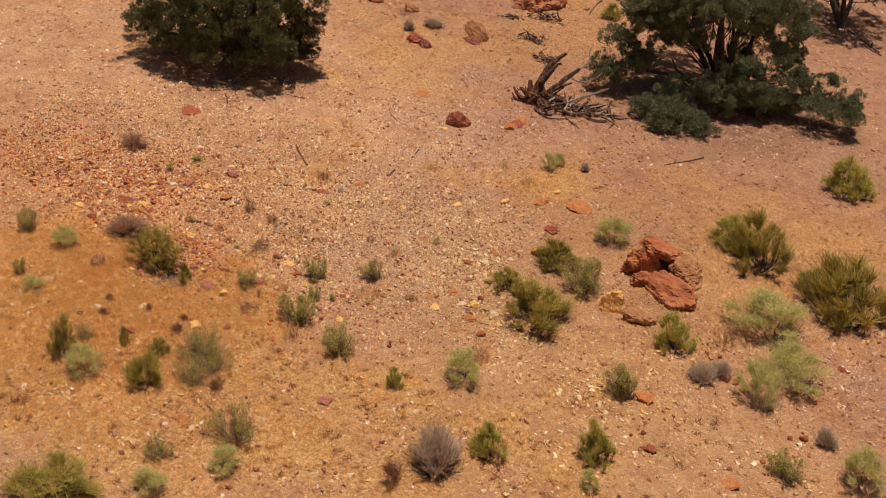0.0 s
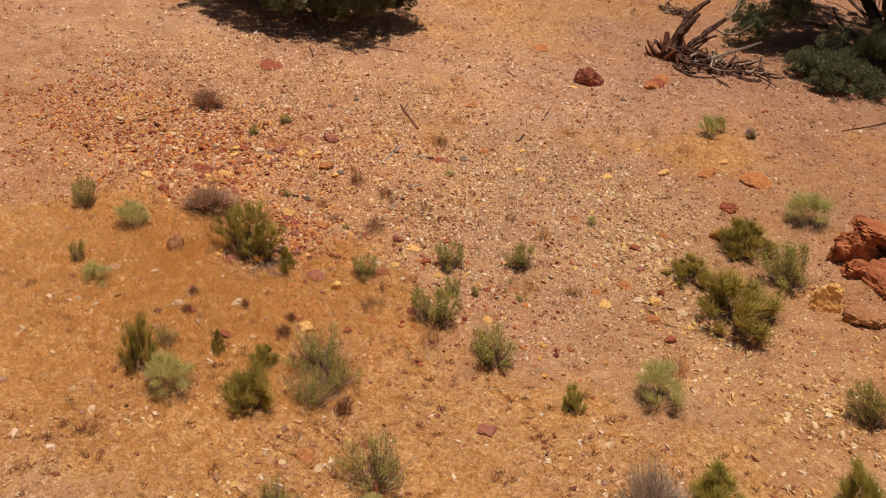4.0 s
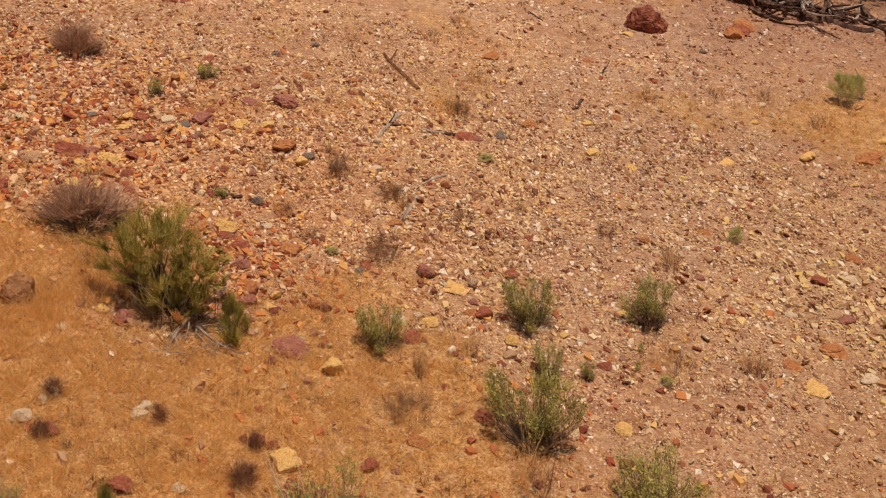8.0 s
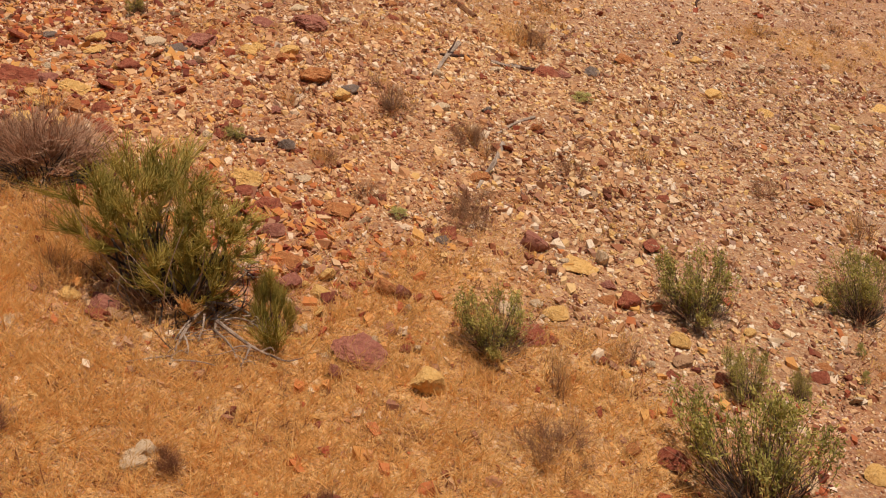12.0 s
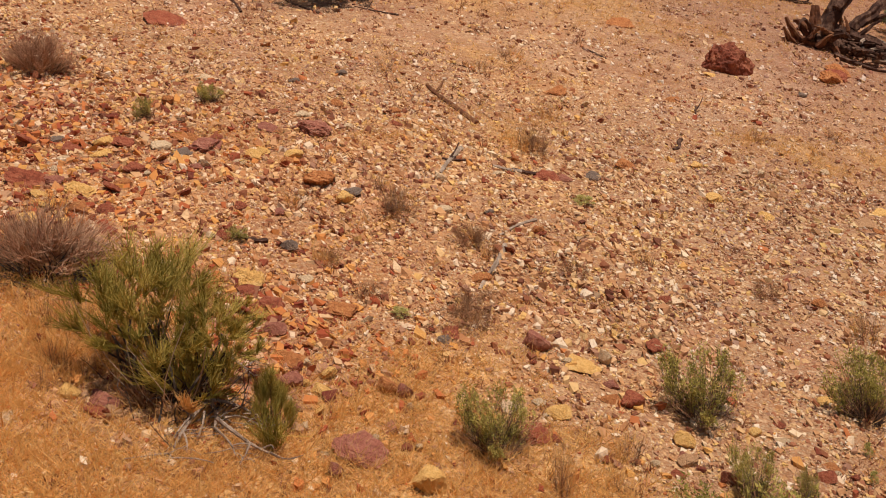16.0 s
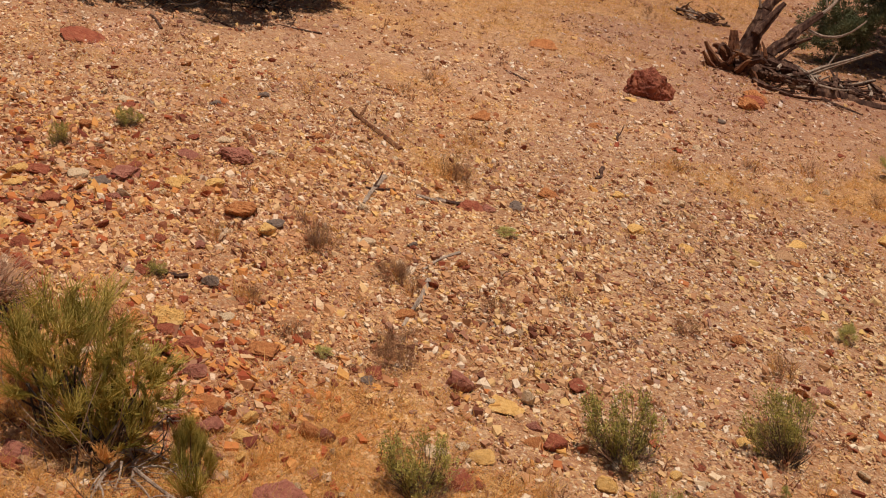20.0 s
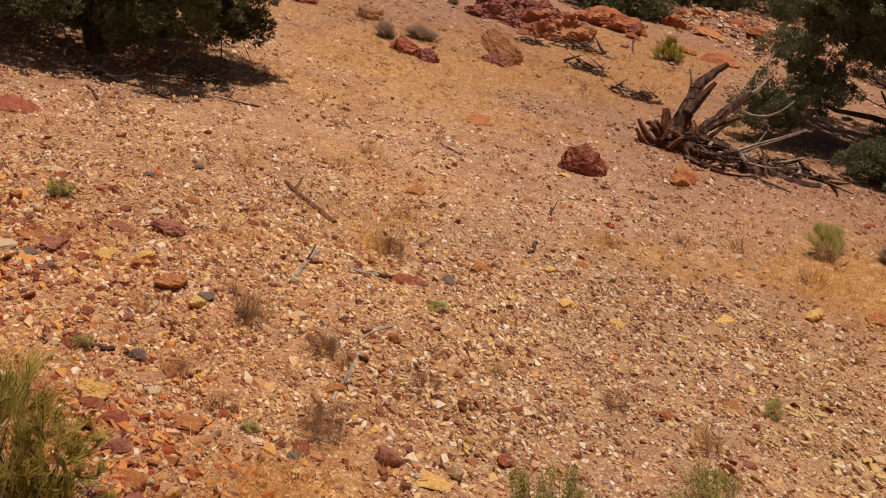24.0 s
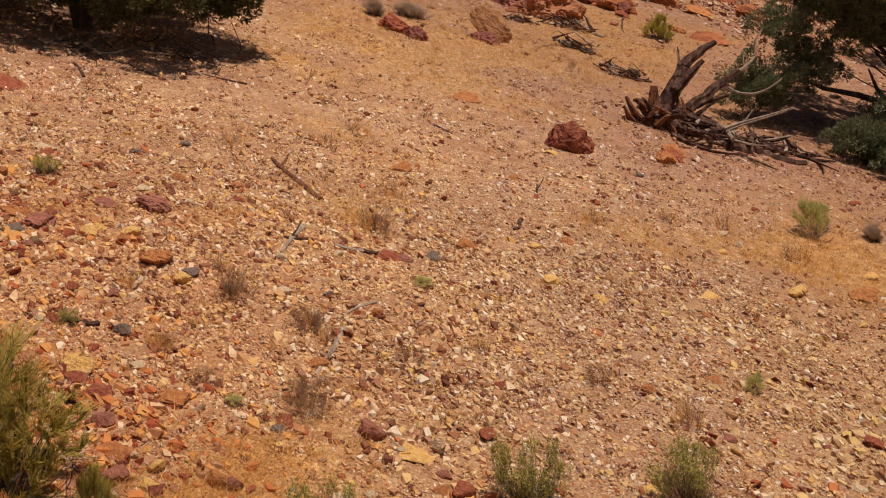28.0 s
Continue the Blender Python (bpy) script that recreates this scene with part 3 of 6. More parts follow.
# plumes of the large broom shrub: foot across and up, tip across and up
BROOM = [(-0.26, 0.45, -0.47, 0.74), (-0.24, 0.52, -0.41, 0.86), (-0.28, 0.34, -0.42, 0.56), (-0.23, 0.56, -0.29, 0.95), (-0.19, 0.62, -0.20, 0.98),
         (-0.10, 0.60, -0.10, 0.96), (-0.06, 0.58, 0.00, 0.95), (0.05, 0.56, 0.07, 0.90), (0.10, 0.54, 0.17, 0.86), (0.20, 0.48, 0.21, 0.80),
         (0.00, 0.10, -0.06, 0.46), (0.06, 0.10, 0.07, 0.46), (0.13, 0.10, 0.19, 0.42), (0.15, 0.16, 0.26, 0.38), (0.23, 0.46, 0.39, 0.70),
         (0.25, 0.43, 0.42, 0.56), (0.24, 0.48, 0.31, 0.73), (-0.18, 0.36, -0.32, 0.50), (-0.08, 0.28, -0.11, 0.58), (0.01, 0.36, 0.02, 0.66),
         (-0.13, 0.50, -0.15, 0.80), (0.12, 0.36, 0.10, 0.62)]
SIDE_BROOM = [(0.46, -0.06, 0.43, 0.25), (0.48, -0.06, 0.50, 0.20), (0.45, -0.05, 0.39, 0.15), (0.46, -0.05, 0.44, 0.13)]


def shrub_meshes(kind, seed):
    """Meshes of one shrub in a box 1 wide and 1 high."""
    if (kind, seed) in SHRUBS:
        return SHRUBS[kind, seed]
    rng = np.random.default_rng(100 * seed + len(kind))
    out = []

    def wood(name, material, count, spread, lo, hi, r, sides=3, start=0.10, curve=0.05):
        p, rr = broom(rng, count, spread, lo, hi, curve, r, 6, start)
        out.append((name, tri_mesh(name, *tubes(p, rr, sides), material)))
        return p

    def limbs(name, rows, r, material):
        s = np.linspace(0, 1, 7)[None, :, None]
        feet = rows[:, :3] * (0.12, 0.12, 0) + rng.normal(0, 0.02, (len(rows), 3)) * (1, 1, 0)
        top = rows[:, :3] - np.array([0, 0, 0.35]) * rows[:, 3:]
        p = feet[:, None] * (1 - s) + top[:, None] * s + np.sin(s * np.pi) * rng.normal(0, 0.05, (len(rows), 1, 3)) - np.array([0, 0, 0.06]) * np.sin(s * np.pi)
        out.append((name, tri_mesh(name, *tubes(p, r * np.linspace(1, 0.4, 7)[None] * rng.uniform(0.6, 1.3, (len(rows), 1)), 5), material)))

    def lobes(name, rows, material, *size):
        for row in rows:
            out.append((name, tri_mesh(name, *tuft(rng, row, *size), material)))

    def plumes(name, rows, material, count, r, fan=0.26):
        for a, b in rows:
            out.append((name, tri_mesh(name, *plume(rng, a, b, count, r, fan), material)))

    def leafy(rows, stems, leaves, length, width, r):
        for row in rows:
            twig, leaf = sprigs(rng, row, stems, leaves, length, width, r)
            out.append(("twig_tuft", tri_mesh("twig_tuft", *twig, TWIG)))
            out.append(("foliage", tri_mesh("foliage", *leaf, SAGE)))

    if kind == "ephedra" and seed == 9:
        rows = []
        for ax, az, bx, bz in BROOM:
            y = rng.uniform(-0.22, 0.10)
            rows.append(((ax, y * 0.6, az), (bx, y * 1.2, bz)))
            if az < 0.3:
                rows.append(((ax + 0.03, y * 0.6 + 0.12, az + 0.02), (bx - 0.03, y + 0.14, bz * 0.95)))
            else:
                rows.append(((ax * 0.8, y * 0.6 + 0.22, az), (bx * 0.85, y + 0.30, bz * 0.96)))
        feet = np.array([(*a, 0.05) for a, b in rows if a[2] > 0.25])
        limbs("wood", feet, 0.012, BARK)
        limbs("wood", feet[::3] * (0.8, 1, 0.9, 1), 0.009, BARK)
        short = []
        for a, b in rows:
            a, b = np.array(a), np.array(b)
            for u in (0.0, 0.3, 0.55):
                foot = a + (b - a) * u + rng.normal(0, 0.025, 3)
                short.append((foot, foot + (b - a) * rng.uniform(0.42, 0.62) + rng.normal(0, 0.05, 3) + np.array([0, 0, 0.03])))
        plumes("foliage", short, EPHEDRA, 40, 0.0020, 0.34)
        plumes("foliage", [((ax, -0.25, az), (bx, -0.28, bz)) for ax, az, bx, bz in SIDE_BROOM], EPHEDRA, 38, 0.0019, 0.30)
        plumes("dry_foliage", [((0.10, -0.20, 0.08), (0.09, -0.24, 0.24)), ((0.08, -0.20, 0.08), (0.13, -0.24, 0.20))], STRAW, 60, 0.0022, 0.3)
        plumes("dry_foliage", [((-0.10, -0.1, 0.0), (-0.14, -0.14, 0.20)), ((0.10, 0.0, 0.02), (0.18, 0.0, 0.20))], RUSTWEED, 90, 0.0020, 0.5)
        wood("dead_wood", DEADTWIG, 14, 0.6, 0.45, 0.85, 0.0045, 4, 0.14)
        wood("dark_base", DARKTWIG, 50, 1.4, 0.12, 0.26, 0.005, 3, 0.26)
    elif kind in ("ephedra", "bright"):
        rows = []
        for q in range(34):
            a, u = q * 2.4 + rng.normal(0, 0.4), math.sqrt((q + 0.4) / 34)
            far, top = u * rng.uniform(0.30, 0.50), (0.95 - 0.62 * u * u) * rng.uniform(0.62, 1.10)
            long = rng.uniform(0.20, 0.34)
            rows.append(((math.cos(a) * far * 0.86, math.sin(a) * far * 0.86, max(0.04, top - long)), (math.cos(a) * far, math.sin(a) * far, top)))
        limbs("wood", np.array([(*a, 0.05) for a, b in rows]), 0.009, BARK)
        wood("dead_wood", DEADTWIG, 12, 1.1, 0.40, 0.85, 0.004, 3, 0.14)
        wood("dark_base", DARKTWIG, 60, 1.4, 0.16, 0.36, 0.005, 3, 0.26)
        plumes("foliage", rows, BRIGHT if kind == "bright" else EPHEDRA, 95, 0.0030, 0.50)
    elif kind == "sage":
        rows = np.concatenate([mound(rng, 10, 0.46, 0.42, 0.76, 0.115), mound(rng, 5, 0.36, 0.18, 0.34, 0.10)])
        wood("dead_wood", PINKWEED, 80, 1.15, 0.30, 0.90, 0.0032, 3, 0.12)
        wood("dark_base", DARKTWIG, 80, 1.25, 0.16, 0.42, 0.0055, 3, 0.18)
        leafy(rows, 11, 25, 0.040, 0.0145, 0.0030)
    elif kind == "sparse":
        rows = np.concatenate([mound(rng, 9, 0.50, 0.40, 0.72, 0.13), mound(rng, 4, 0.40, 0.20, 0.34, 0.10)])
        wood("dead_wood", DEADTWIG, 28, 1.25, 0.45, 0.95, 0.0060, 4, 0.14)
        wood("dry_stem_mass", RUSTWEED, 170, 1.3, 0.30, 0.85, 0.0026, 3, 0.18)
        leafy(rows, 10, 20, 0.040, 0.0130, 0.0030)
    elif kind == "pale":
        rows = mound(rng, 18, 0.38, 0.14, 0.70, 0.16)
        wood("wood", DEADTWIG, 60, 1.25, 0.4, 0.78, 0.0035, 3, 0.14)
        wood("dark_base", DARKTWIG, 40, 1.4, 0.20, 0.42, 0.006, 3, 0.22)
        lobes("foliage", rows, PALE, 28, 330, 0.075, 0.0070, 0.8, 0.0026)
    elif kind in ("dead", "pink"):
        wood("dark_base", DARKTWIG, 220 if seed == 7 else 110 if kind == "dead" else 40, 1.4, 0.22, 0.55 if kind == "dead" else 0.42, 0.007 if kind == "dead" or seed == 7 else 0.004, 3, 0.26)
        for q in range(24):
            a, u = q * 2.4 + rng.normal(0, 0.3), math.sqrt((q + 0.4) / 24)
            tip = (math.cos(a) * u * 0.5, math.sin(a) * u * 0.5, (0.92 - 0.52 * u * u) * rng.uniform(0.65, 1.1))
            foot = (tip[0] * 0.35, tip[1] * 0.35, tip[2] * 0.18)
            out.append(("twig_mass", tri_mesh("twig_mass", *plume(rng, foot, tip, 80 if kind == "dead" else 46, 0.0034, 0.30), DEADTWIG if kind == "dead" else PINKWEED)))
    elif kind == "brown":
        lobes("stem_mass", mound(rng, 9, 0.32, 0.20, 0.60, 0.26), BROWNWEED, 36, 150, 0.10, 0.008, 0.6, 0.0035)
    elif kind == "rusty":
        lobes("stem_mass", mound(rng, 9, 0.44, 0.05, 0.42, 0.19), RUSTWEED, 20, 34, 0.14, 0.005, 0.8, 0.0024)
    elif kind == "straw":
        for q in range(7):
            a, far = q * 2.4, 0.34 * math.sqrt((q + 0.3) / 7)
            foot = (math.cos(a) * far, math.sin(a) * far, 0.0)
            out.append(("tuft", tri_mesh("tuft", *plume(rng, foot, (foot[0] * 1.5, foot[1] * 1.5, rng.uniform(0.5, 0.9)), 17, 0.0045, 0.42), STRAW if q % 3 else RUSTWEED)))
    # fit the shrub to its unit box
    vs = [np.array([v.co[:] for v in me.vertices]) for _, me in out]
    allv = np.concatenate(vs)
    lo, hi = np.percentile(allv, 0.7, 0), np.percentile(allv, 99.3, 0)
    if kind == "ephedra" and seed == 9:
        lo, hi = np.array([-0.5, -0.5, 0.0]), np.array([0.5, 0.5, 1.0])
    k = np.array([1 / (hi[0] - lo[0]), 1 / (hi[1] - lo[1]), 1 / hi[2]])
    mid = np.array([(hi[0] + lo[0]) / 2, (hi[1] + lo[1]) / 2, 0])
    for (_, me), v in zip(out, vs):
        me.vertices.foreach_set("co", ((v - mid) * k).astype(np.float32).ravel())
        me.update()
    SHRUBS[kind, seed] = out
    return out


KINDS = {
    "ephedra": ("green_shrub", "bushy olive-green desert shrub with upright broom-like stems", "shrub"),
    "bright": ("green_shrub", "rounded yellow-green desert shrub with fine upright stems", "shrub"),
    "sparse": ("leafy_shrub", "sprawling sparse olive brush with brown stems and white dead twigs", "shrub"),
    "sage": ("leafy_shrub", "small grey-green leafy desert bush with bare twigs", "shrub"),
    "pale": ("pale_shrub", "rounded pale grey-green brush growing on the dry slope", "shrub"),
    "dead": ("dead_bush", "dead bleached grey bush with a dark twiggy base", "dead bush"),
    "pink": ("dry_bush", "dried pinkish-grey bush with dense fine stems", "dry bush"),
    "brown": ("round_bush", "round rusty brown dried bush", "dry bush"),
    "rusty": ("weed", "low faded brown dried weed among the stones", "weed"),
    "straw": ("grass_clump", "clump of golden dry bunch grass", "grass"),
}


def shrub(kind, x, y, w, h, label="", v=0):
    name, text, category = KINDS[kind]
    pick = v or (9 if label.startswith("large olive") else 7 if "black twiggy" in label else int(abs(x * 37 + y * 91)) % 3)
    ob = tagged(new(name), label or text, category, "shrubs on the hillside")
    ob.empty_display_size = 0.1
    ob.matrix_basis = at_slope(x, y, w * 1.02, w * 0.9, h * 1.02, 0 if pick == 9 else (x * 173 + y * 59) % 360, 0.04 * h)
    turn = ob.matrix_basis.to_3x3().to_4x4()
    shear = Matrix.Identity(4)
    shear[2][0], shear[2][1] = -0.12, 0.33
    for n, me in shrub_meshes(kind, pick):
        part(n, me, ob).matrix_parent_inverse = turn.inverted() @ shear @ turn
    return ob


ROCKS = {}
TONES = {"red": RED, "rust": RUST, "ochre": OCHRE, "cream": CREAM, "plum": PLUM, "slate": SLATE, "tan": TAN, "outcrop": OUTCROP, "slab": SLAB}
TONE_WORDS = {"red": "dark red", "rust": "rust-orange", "ochre": "yellow ochre", "cream": "pale cream", "plum": "purplish brown",
              "slate": "dark grey", "tan": "sandy tan", "outcrop": "weathered red", "slab": "brown"}


def rock(tone, x, y, w, h, label="", name="rock", d=0.0, lean=9.0, turn=None, seed=None, level=0, up=0.18):
    """One stone that sits in the slope; w wide, h high as seen, d deep."""
    seed = int(abs(x * 131 + y * 17)) % 9 if seed is None else seed
    level = level or (5 if w > 0.42 else 4 if w > 0.26 else 3 if w > 0.16 else 2)
    key = (seed, level, tone)
    if key not in ROCKS:
        ROCKS[key] = tri_mesh(name, *stone_shape(seed + 1, level, 13 if level == 5 else 0), TONES[tone])
    turn = (x * 71 + y * 37) % 50 - 25 if turn is None else turn
    d = d or w * 0.9
    thick = max(0.45 * h, 1.05 * h - 0.30 * d)
    ob = new(name, ROCKS[key])
    ob.matrix_basis = pose(x, y, ground_at(x, y) + h * up, 36, lean, turn) @ Matrix.Diagonal((w * 1.05, d, thick, 1))
    return tagged(ob, label or f"{TONE_WORDS[tone]} rough stone half sunk in the gravel", "rock", "rocks on the hillside")


def ledge(x, y, w, h, seed, label, tone=OUTCROP, name="rock_ledge", crag=1.0, deep=0.9, lift=0.10, turn=0.0, lean=9.0, tip=22.0):
    """A craggy rock ledge."""
    v, f = stone_shape(seed, 5, 12 if crag < 0.35 else 14)
    v = v * (1 + crag * (0.16 * lumps(v * 2, 2.6, seed + 2) - 0.12 * np.abs(lumps(v * 2, 2.2, seed + 4)) + 0.05 * lumps(v * 2, 6.0, seed + 6)))[:, None]
    ob = new(name, tri_mesh(name, v, f, tone))
    ob.matrix_basis = pose(x, y, ground_at(x, y) + h * lift, tip, lean, turn) @ Matrix.Diagonal((w * 1.1, w * deep, h * 1.2, 1))
    return tagged(ob, label, "rock", "rocks on the hillside")


def log(name, label, category, paths, material, sides=8, knots=0.12, seed=1):
    """Weathered branches: each path is rows of x, y, z, radius; one part per path, grooved along its length."""
    ob = tagged(new(name), label, category)
    rng = np.random.default_rng(seed)
    holder = None
    for piece, rows, mat in paths:
        rows = np.array(rows, float)
        steps = (len(rows) - 1) * (9 if sides > 8 else 5)
        fine = np.linspace(0, len(rows) - 1, steps + 1)
        q = np.stack([np.interp(fine, np.arange(len(rows)), rows[:, c]) for c in range(4)], -1)
        ker = np.array([1, 2, 3, 4, 3, 2, 1]) / 16
        for _ in range(2):
            pad = np.concatenate([q[:1].repeat(3, 0), q, q[-1:].repeat(3, 0)])
            q = np.stack([np.convolve(pad[:, c], ker, "valid") for c in range(4)], -1)
        q[0, :3], q[-1, :3] = rows[0, :3], rows[-1, :3]
        soft = np.hanning(9)[1:-1] / np.hanning(9).sum()
        walk_off = np.cumsum(rng.normal(0, 0.10, (len(q), 3)), 0)
        if len(q) > 12:
            walk_off = np.stack([np.convolve(np.pad(walk_off[:, c], 3, "edge"), soft, "valid") for c in range(3)], -1)
        q[:, :3] += (walk_off - np.linspace(0, 1, len(q))[:, None] * walk_off[-1]) * np.minimum(q[:, 3:4], 0.06) * (0.9 if sides > 8 else 0.7)
        r = q[:, 3] * (1 + knots * rng.normal(0, 1, len(q)))
        v, f = tubes(q[None, :, :3], r[None], sides)
        groove = np.cumsum(rng.normal(0, 0.022, (len(q), sides)), 0) + rng.uniform(-0.34, 0.30, sides)
        groove = np.clip(groove, -0.45, 0.4)
        centre = np.repeat(q[:, :3], sides, 0)
        v = centre + (v - centre) * (1 + groove.ravel()[:, None])
        made = part(piece, tri_mesh(piece, v, f, mat or material), holder if piece in ("twig", "side_twig", "stub") and holder else ob)
        if piece not in ("twig", "side_twig", "stub"):
            holder = made
    return ob


def juniper(x, y, tall, radius, seed, label, leaf, name="juniper_tree", clumps=170, leaves=360, skirt=0.05, lobes=(), stems=4, gap=0.30, off=(0.0, 0.0), clump=0.62, leaf_size=0.9, spacing=0.9, boughs=(), dead_skirt=()):
    """A juniper: bent stems from one base, branches, and a crown of dense sprays with gaps."""
    rng = np.random.default_rng(seed)
    ob = tagged(new(name), label, "tree", "trees on the hillside")
    ob.matrix_basis = pose(x, y, ground_at(x, y) - 0.1)
    slope = np.array([-0.163, 0.4377])
    c, tries = [], 0
    apart = spacing * clump
    while len(c) < clumps:
        a, u = rng.uniform(0, 6.283), rng.uniform(skirt, 1.0)
        wob = 1 + 0.16 * math.sin(3 * a + seed) + 0.10 * math.sin(7 * a + 2 * seed + 5 * u)
        full = math.sqrt(max(0.0, 1 - max(0.0, (u - 0.35) / 0.67) ** 2)) * (0.76 + 0.24 * min(1.0, max(0.0, u - 0.25) / 0.3))
        rr = radius * wob * full * rng.uniform(0.05, 1.0) ** 0.38
        px, py = math.cos(a) * rr + off[0], math.sin(a) * rr + off[1]
        p = np.array([px, py, slope @ (px, py) * (1 - u) + tall * u * 0.95])
        if noise.noise(Vector(p) * 0.62 + Vector((seed * 3.1, 0, 0))) < -gap:
            continue
        if any(abs(p[0] - q[0]) < apart and abs(p[1] - q[1]) < apart and abs(p[2] - q[2]) < apart * 0.8 for q in c):
            tries += 1
            if tries < 6000:
                continue
        c.append(p)
    for lx, ly, lz, lr, k in lobes:
        for _ in range(k):
            q = np.array([lx, ly, 0]) + unit(rng.normal(size=3)) * lr * rng.uniform(0.2, 1.0) * (1, 1, 0.7)
            c.append(q + np.array([0, 0, slope @ q[:2] + lz]))
    c = np.array(c)
    size = rng.uniform(0.62, 1.12, len(c)) * clump
    c[:, 2] = np.maximum(c[:, 2], c[:, :2] @ slope + 0.55 * size + 0.05)
    az = rng.uniform(0, 6.28) + np.arange(stems) * 6.28 / stems + rng.normal(0, 0.3, stems)
    tips = np.stack([np.cos(az) * radius * 0.5 + off[0], np.sin(az) * radius * 0.5 + off[1], np.full(stems, tall * 0.7)], -1)
    s = np.linspace(0, 1, 12)[:, None]
    paths = []
    for tip in tips:
        p = tip * s
        p[:, :2] *= s ** 0.25
        p += np.sin(s * 8 + rng.uniform(0, 6)) * rng.normal(0, 0.13, 3) * s
        paths.append(p)
        r = (0.05 * radius ** 0.5 + 0.09) * np.linspace(1.0, 0.3, 12) * rng.uniform(0.75, 1.1) * (1 + 0.10 * rng.normal(0, 1, 12))
        part("stem", tri_mesh("stem", *tubes(p[None], r[None], 9), BARK, True), ob)
    paths = np.array(paths)
    k = np.array([int(np.argmin(((paths[:, 6, :2] - q[:2]) ** 2).sum(-1))) for q in c])
    rel = (c[:, 2] - c[:, :2] @ slope) / tall
    j = np.clip((rel * 13 * rng.uniform(0.55, 0.95, len(c))).astype(int), 2, 10)
    start = paths[k, j]
    s = np.linspace(0, 1, 8)[None, :, None]
    lim = start[:, None] * (1 - s) + c[:, None] * s + np.sin(s * np.pi) * rng.normal(0, 0.22, (len(c), 1, 3)) + np.sin(s * 7) * rng.normal(0, 0.07, (len(c), 1, 3)) * s
    some = (rng.uniform(0, 1, len(c)) < 0.35) & (rel > 0.22)
    lim = lim[some]
    lr = 0.022 * np.linspace(1, 0.2, 8)[None] * rng.uniform(0.5, 1.5, (len(lim), 1))
    part("branchwork", tri_mesh("branchwork", *tubes(lim, lr, 5), BARK), ob)
    for bough in boughs:
        q = np.array(bough)
        part("bough", tri_mesh("bough", *tubes(q[None, :, :3], q[None, :, 3], 8), BARK, True), ob)
    for skx, sky_, skz, skw in dead_skirt:
        twiggy = rng.normal(0, 1, (36, 3)) * (0.5 * skw, 0.35 * skw, 0.16 * skw)
        base = np.array([skx, sky_, slope @ (skx, sky_) + skz]) + twiggy
        base[:, 2] = np.maximum(base[:, 2], base[:, :2] @ slope + 0.06)
        run = unit(rng.normal(0, 1, (36, 3)) * (1, 0.8, 0.35)) * rng.uniform(0.3, 1.0, (36, 1))
        t = np.linspace(0, 1, 5)[None, :, None]
        p = base[:, None] + run[:, None] * t + np.sin(t * 4) * rng.normal(0, 0.10, (36, 1, 3))
        tagged(part("dead_twig_mass", tri_mesh("dead_twig_mass", *tubes(p, np.linspace(0.013, 0.005, 5)[None] * rng.uniform(0.6, 1.5, (36, 1)), 3), DARKTWIG), ob), kind="stuff")
    # each clump is a dozen sprays of scale-like leaves
    sprays = 13
    m = leaves // sprays
    outward = unit(c - np.array([off[0], off[1], tall * 0.35]))
    d = unit(rng.normal(size=(len(c), sprays, 3)) * (1, 1, 0.8) + outward[:, None] * 0.55 + (0, 0, 0.35))
    heart = c[:, None] + d * size[:, None, None] * rng.uniform(0.35, 1.05, (len(c), sprays, 1)) * (1.1, 1.1, 0.8)
    girth = size[:, None] * rng.uniform(0.20, 0.40, (len(c), sprays))
    e = unit(rng.normal(size=(len(c), sprays, m, 3)) + d[:, :, None] * 0.5)
    far = rng.uniform(0.1, 1, (len(c), sprays, m, 1)) ** 0.45
    pos = heart[:, :, None] + e * far * girth[:, :, None, None] * (1, 1, 0.9)
    way = e * 0.7 + d[:, :, None] * 0.5 + np.array([0, 0, 0.3]) + rng.normal(0, 0.4, e.shape)
    n = len(c) * sprays * m
    v, f = blades(rng, pos.reshape(-1, 3), way.reshape(-1, 3), leaf_size * rng.uniform(0.08, 0.17, n), leaf_size * rng.uniform(0.045, 0.085, n))
    part("crown", tri_mesh("crown", v, f, leaf), ob)
    return ob


shrub("sage", -0.93, -1.84, 0.66, 0.46)
shrub("sage", 0.86, -0.98, 0.76, 0.58)
shrub("sage", 2.35, -0.56, 0.72, 0.56)
shrub("sage", 0.80, -3.12, 1.14, 0.74, "larger grey-green leafy bush with dead reddish twigs")
shrub("sage", 1.04, -2.01, 0.41, 0.41)
shrub("sage", 1.50, -1.88, 0.17, 0.24)
shrub("sage", 2.05, -3.98, 0.96, 0.69)
shrub("bright", 3.75, -5.06, 0.42, 0.54)
shrub("pale", 5.42, -4.48, 1.05, 0.84, "yellowish green rounded desert shrub")
shrub("straw", 5.80, -3.45, 0.50, 0.48)
shrub("ephedra", -3.41, -2.00, 1.72, 1.10, "large olive-green broom shrub with bleached dead branches below")
shrub("ephedra", -2.63, -2.08, 0.31, 0.49)
shrub("pink", -4.88, -0.49, 1.25, 0.54, "dried pinkish-brown bush with a black twiggy base")
shrub("pink", -6.63, 4.65, 0.91, 0.58)
shrub("ephedra", -4.47, -6.25, 0.72, 1.08, "tall narrow olive-green desert shrub with upright stems")
shrub("sparse", -4.24, -5.36, 0.55, 0.36, "small low brownish shrub in dry grass")
shrub("pale", -3.66, -6.73, 0.92, 0.72)
shrub("ephedra", -3.17, -5.36, 0.25, 0.52)
shrub("ephedra", -2.20, -6.70, 0.95, 0.76)
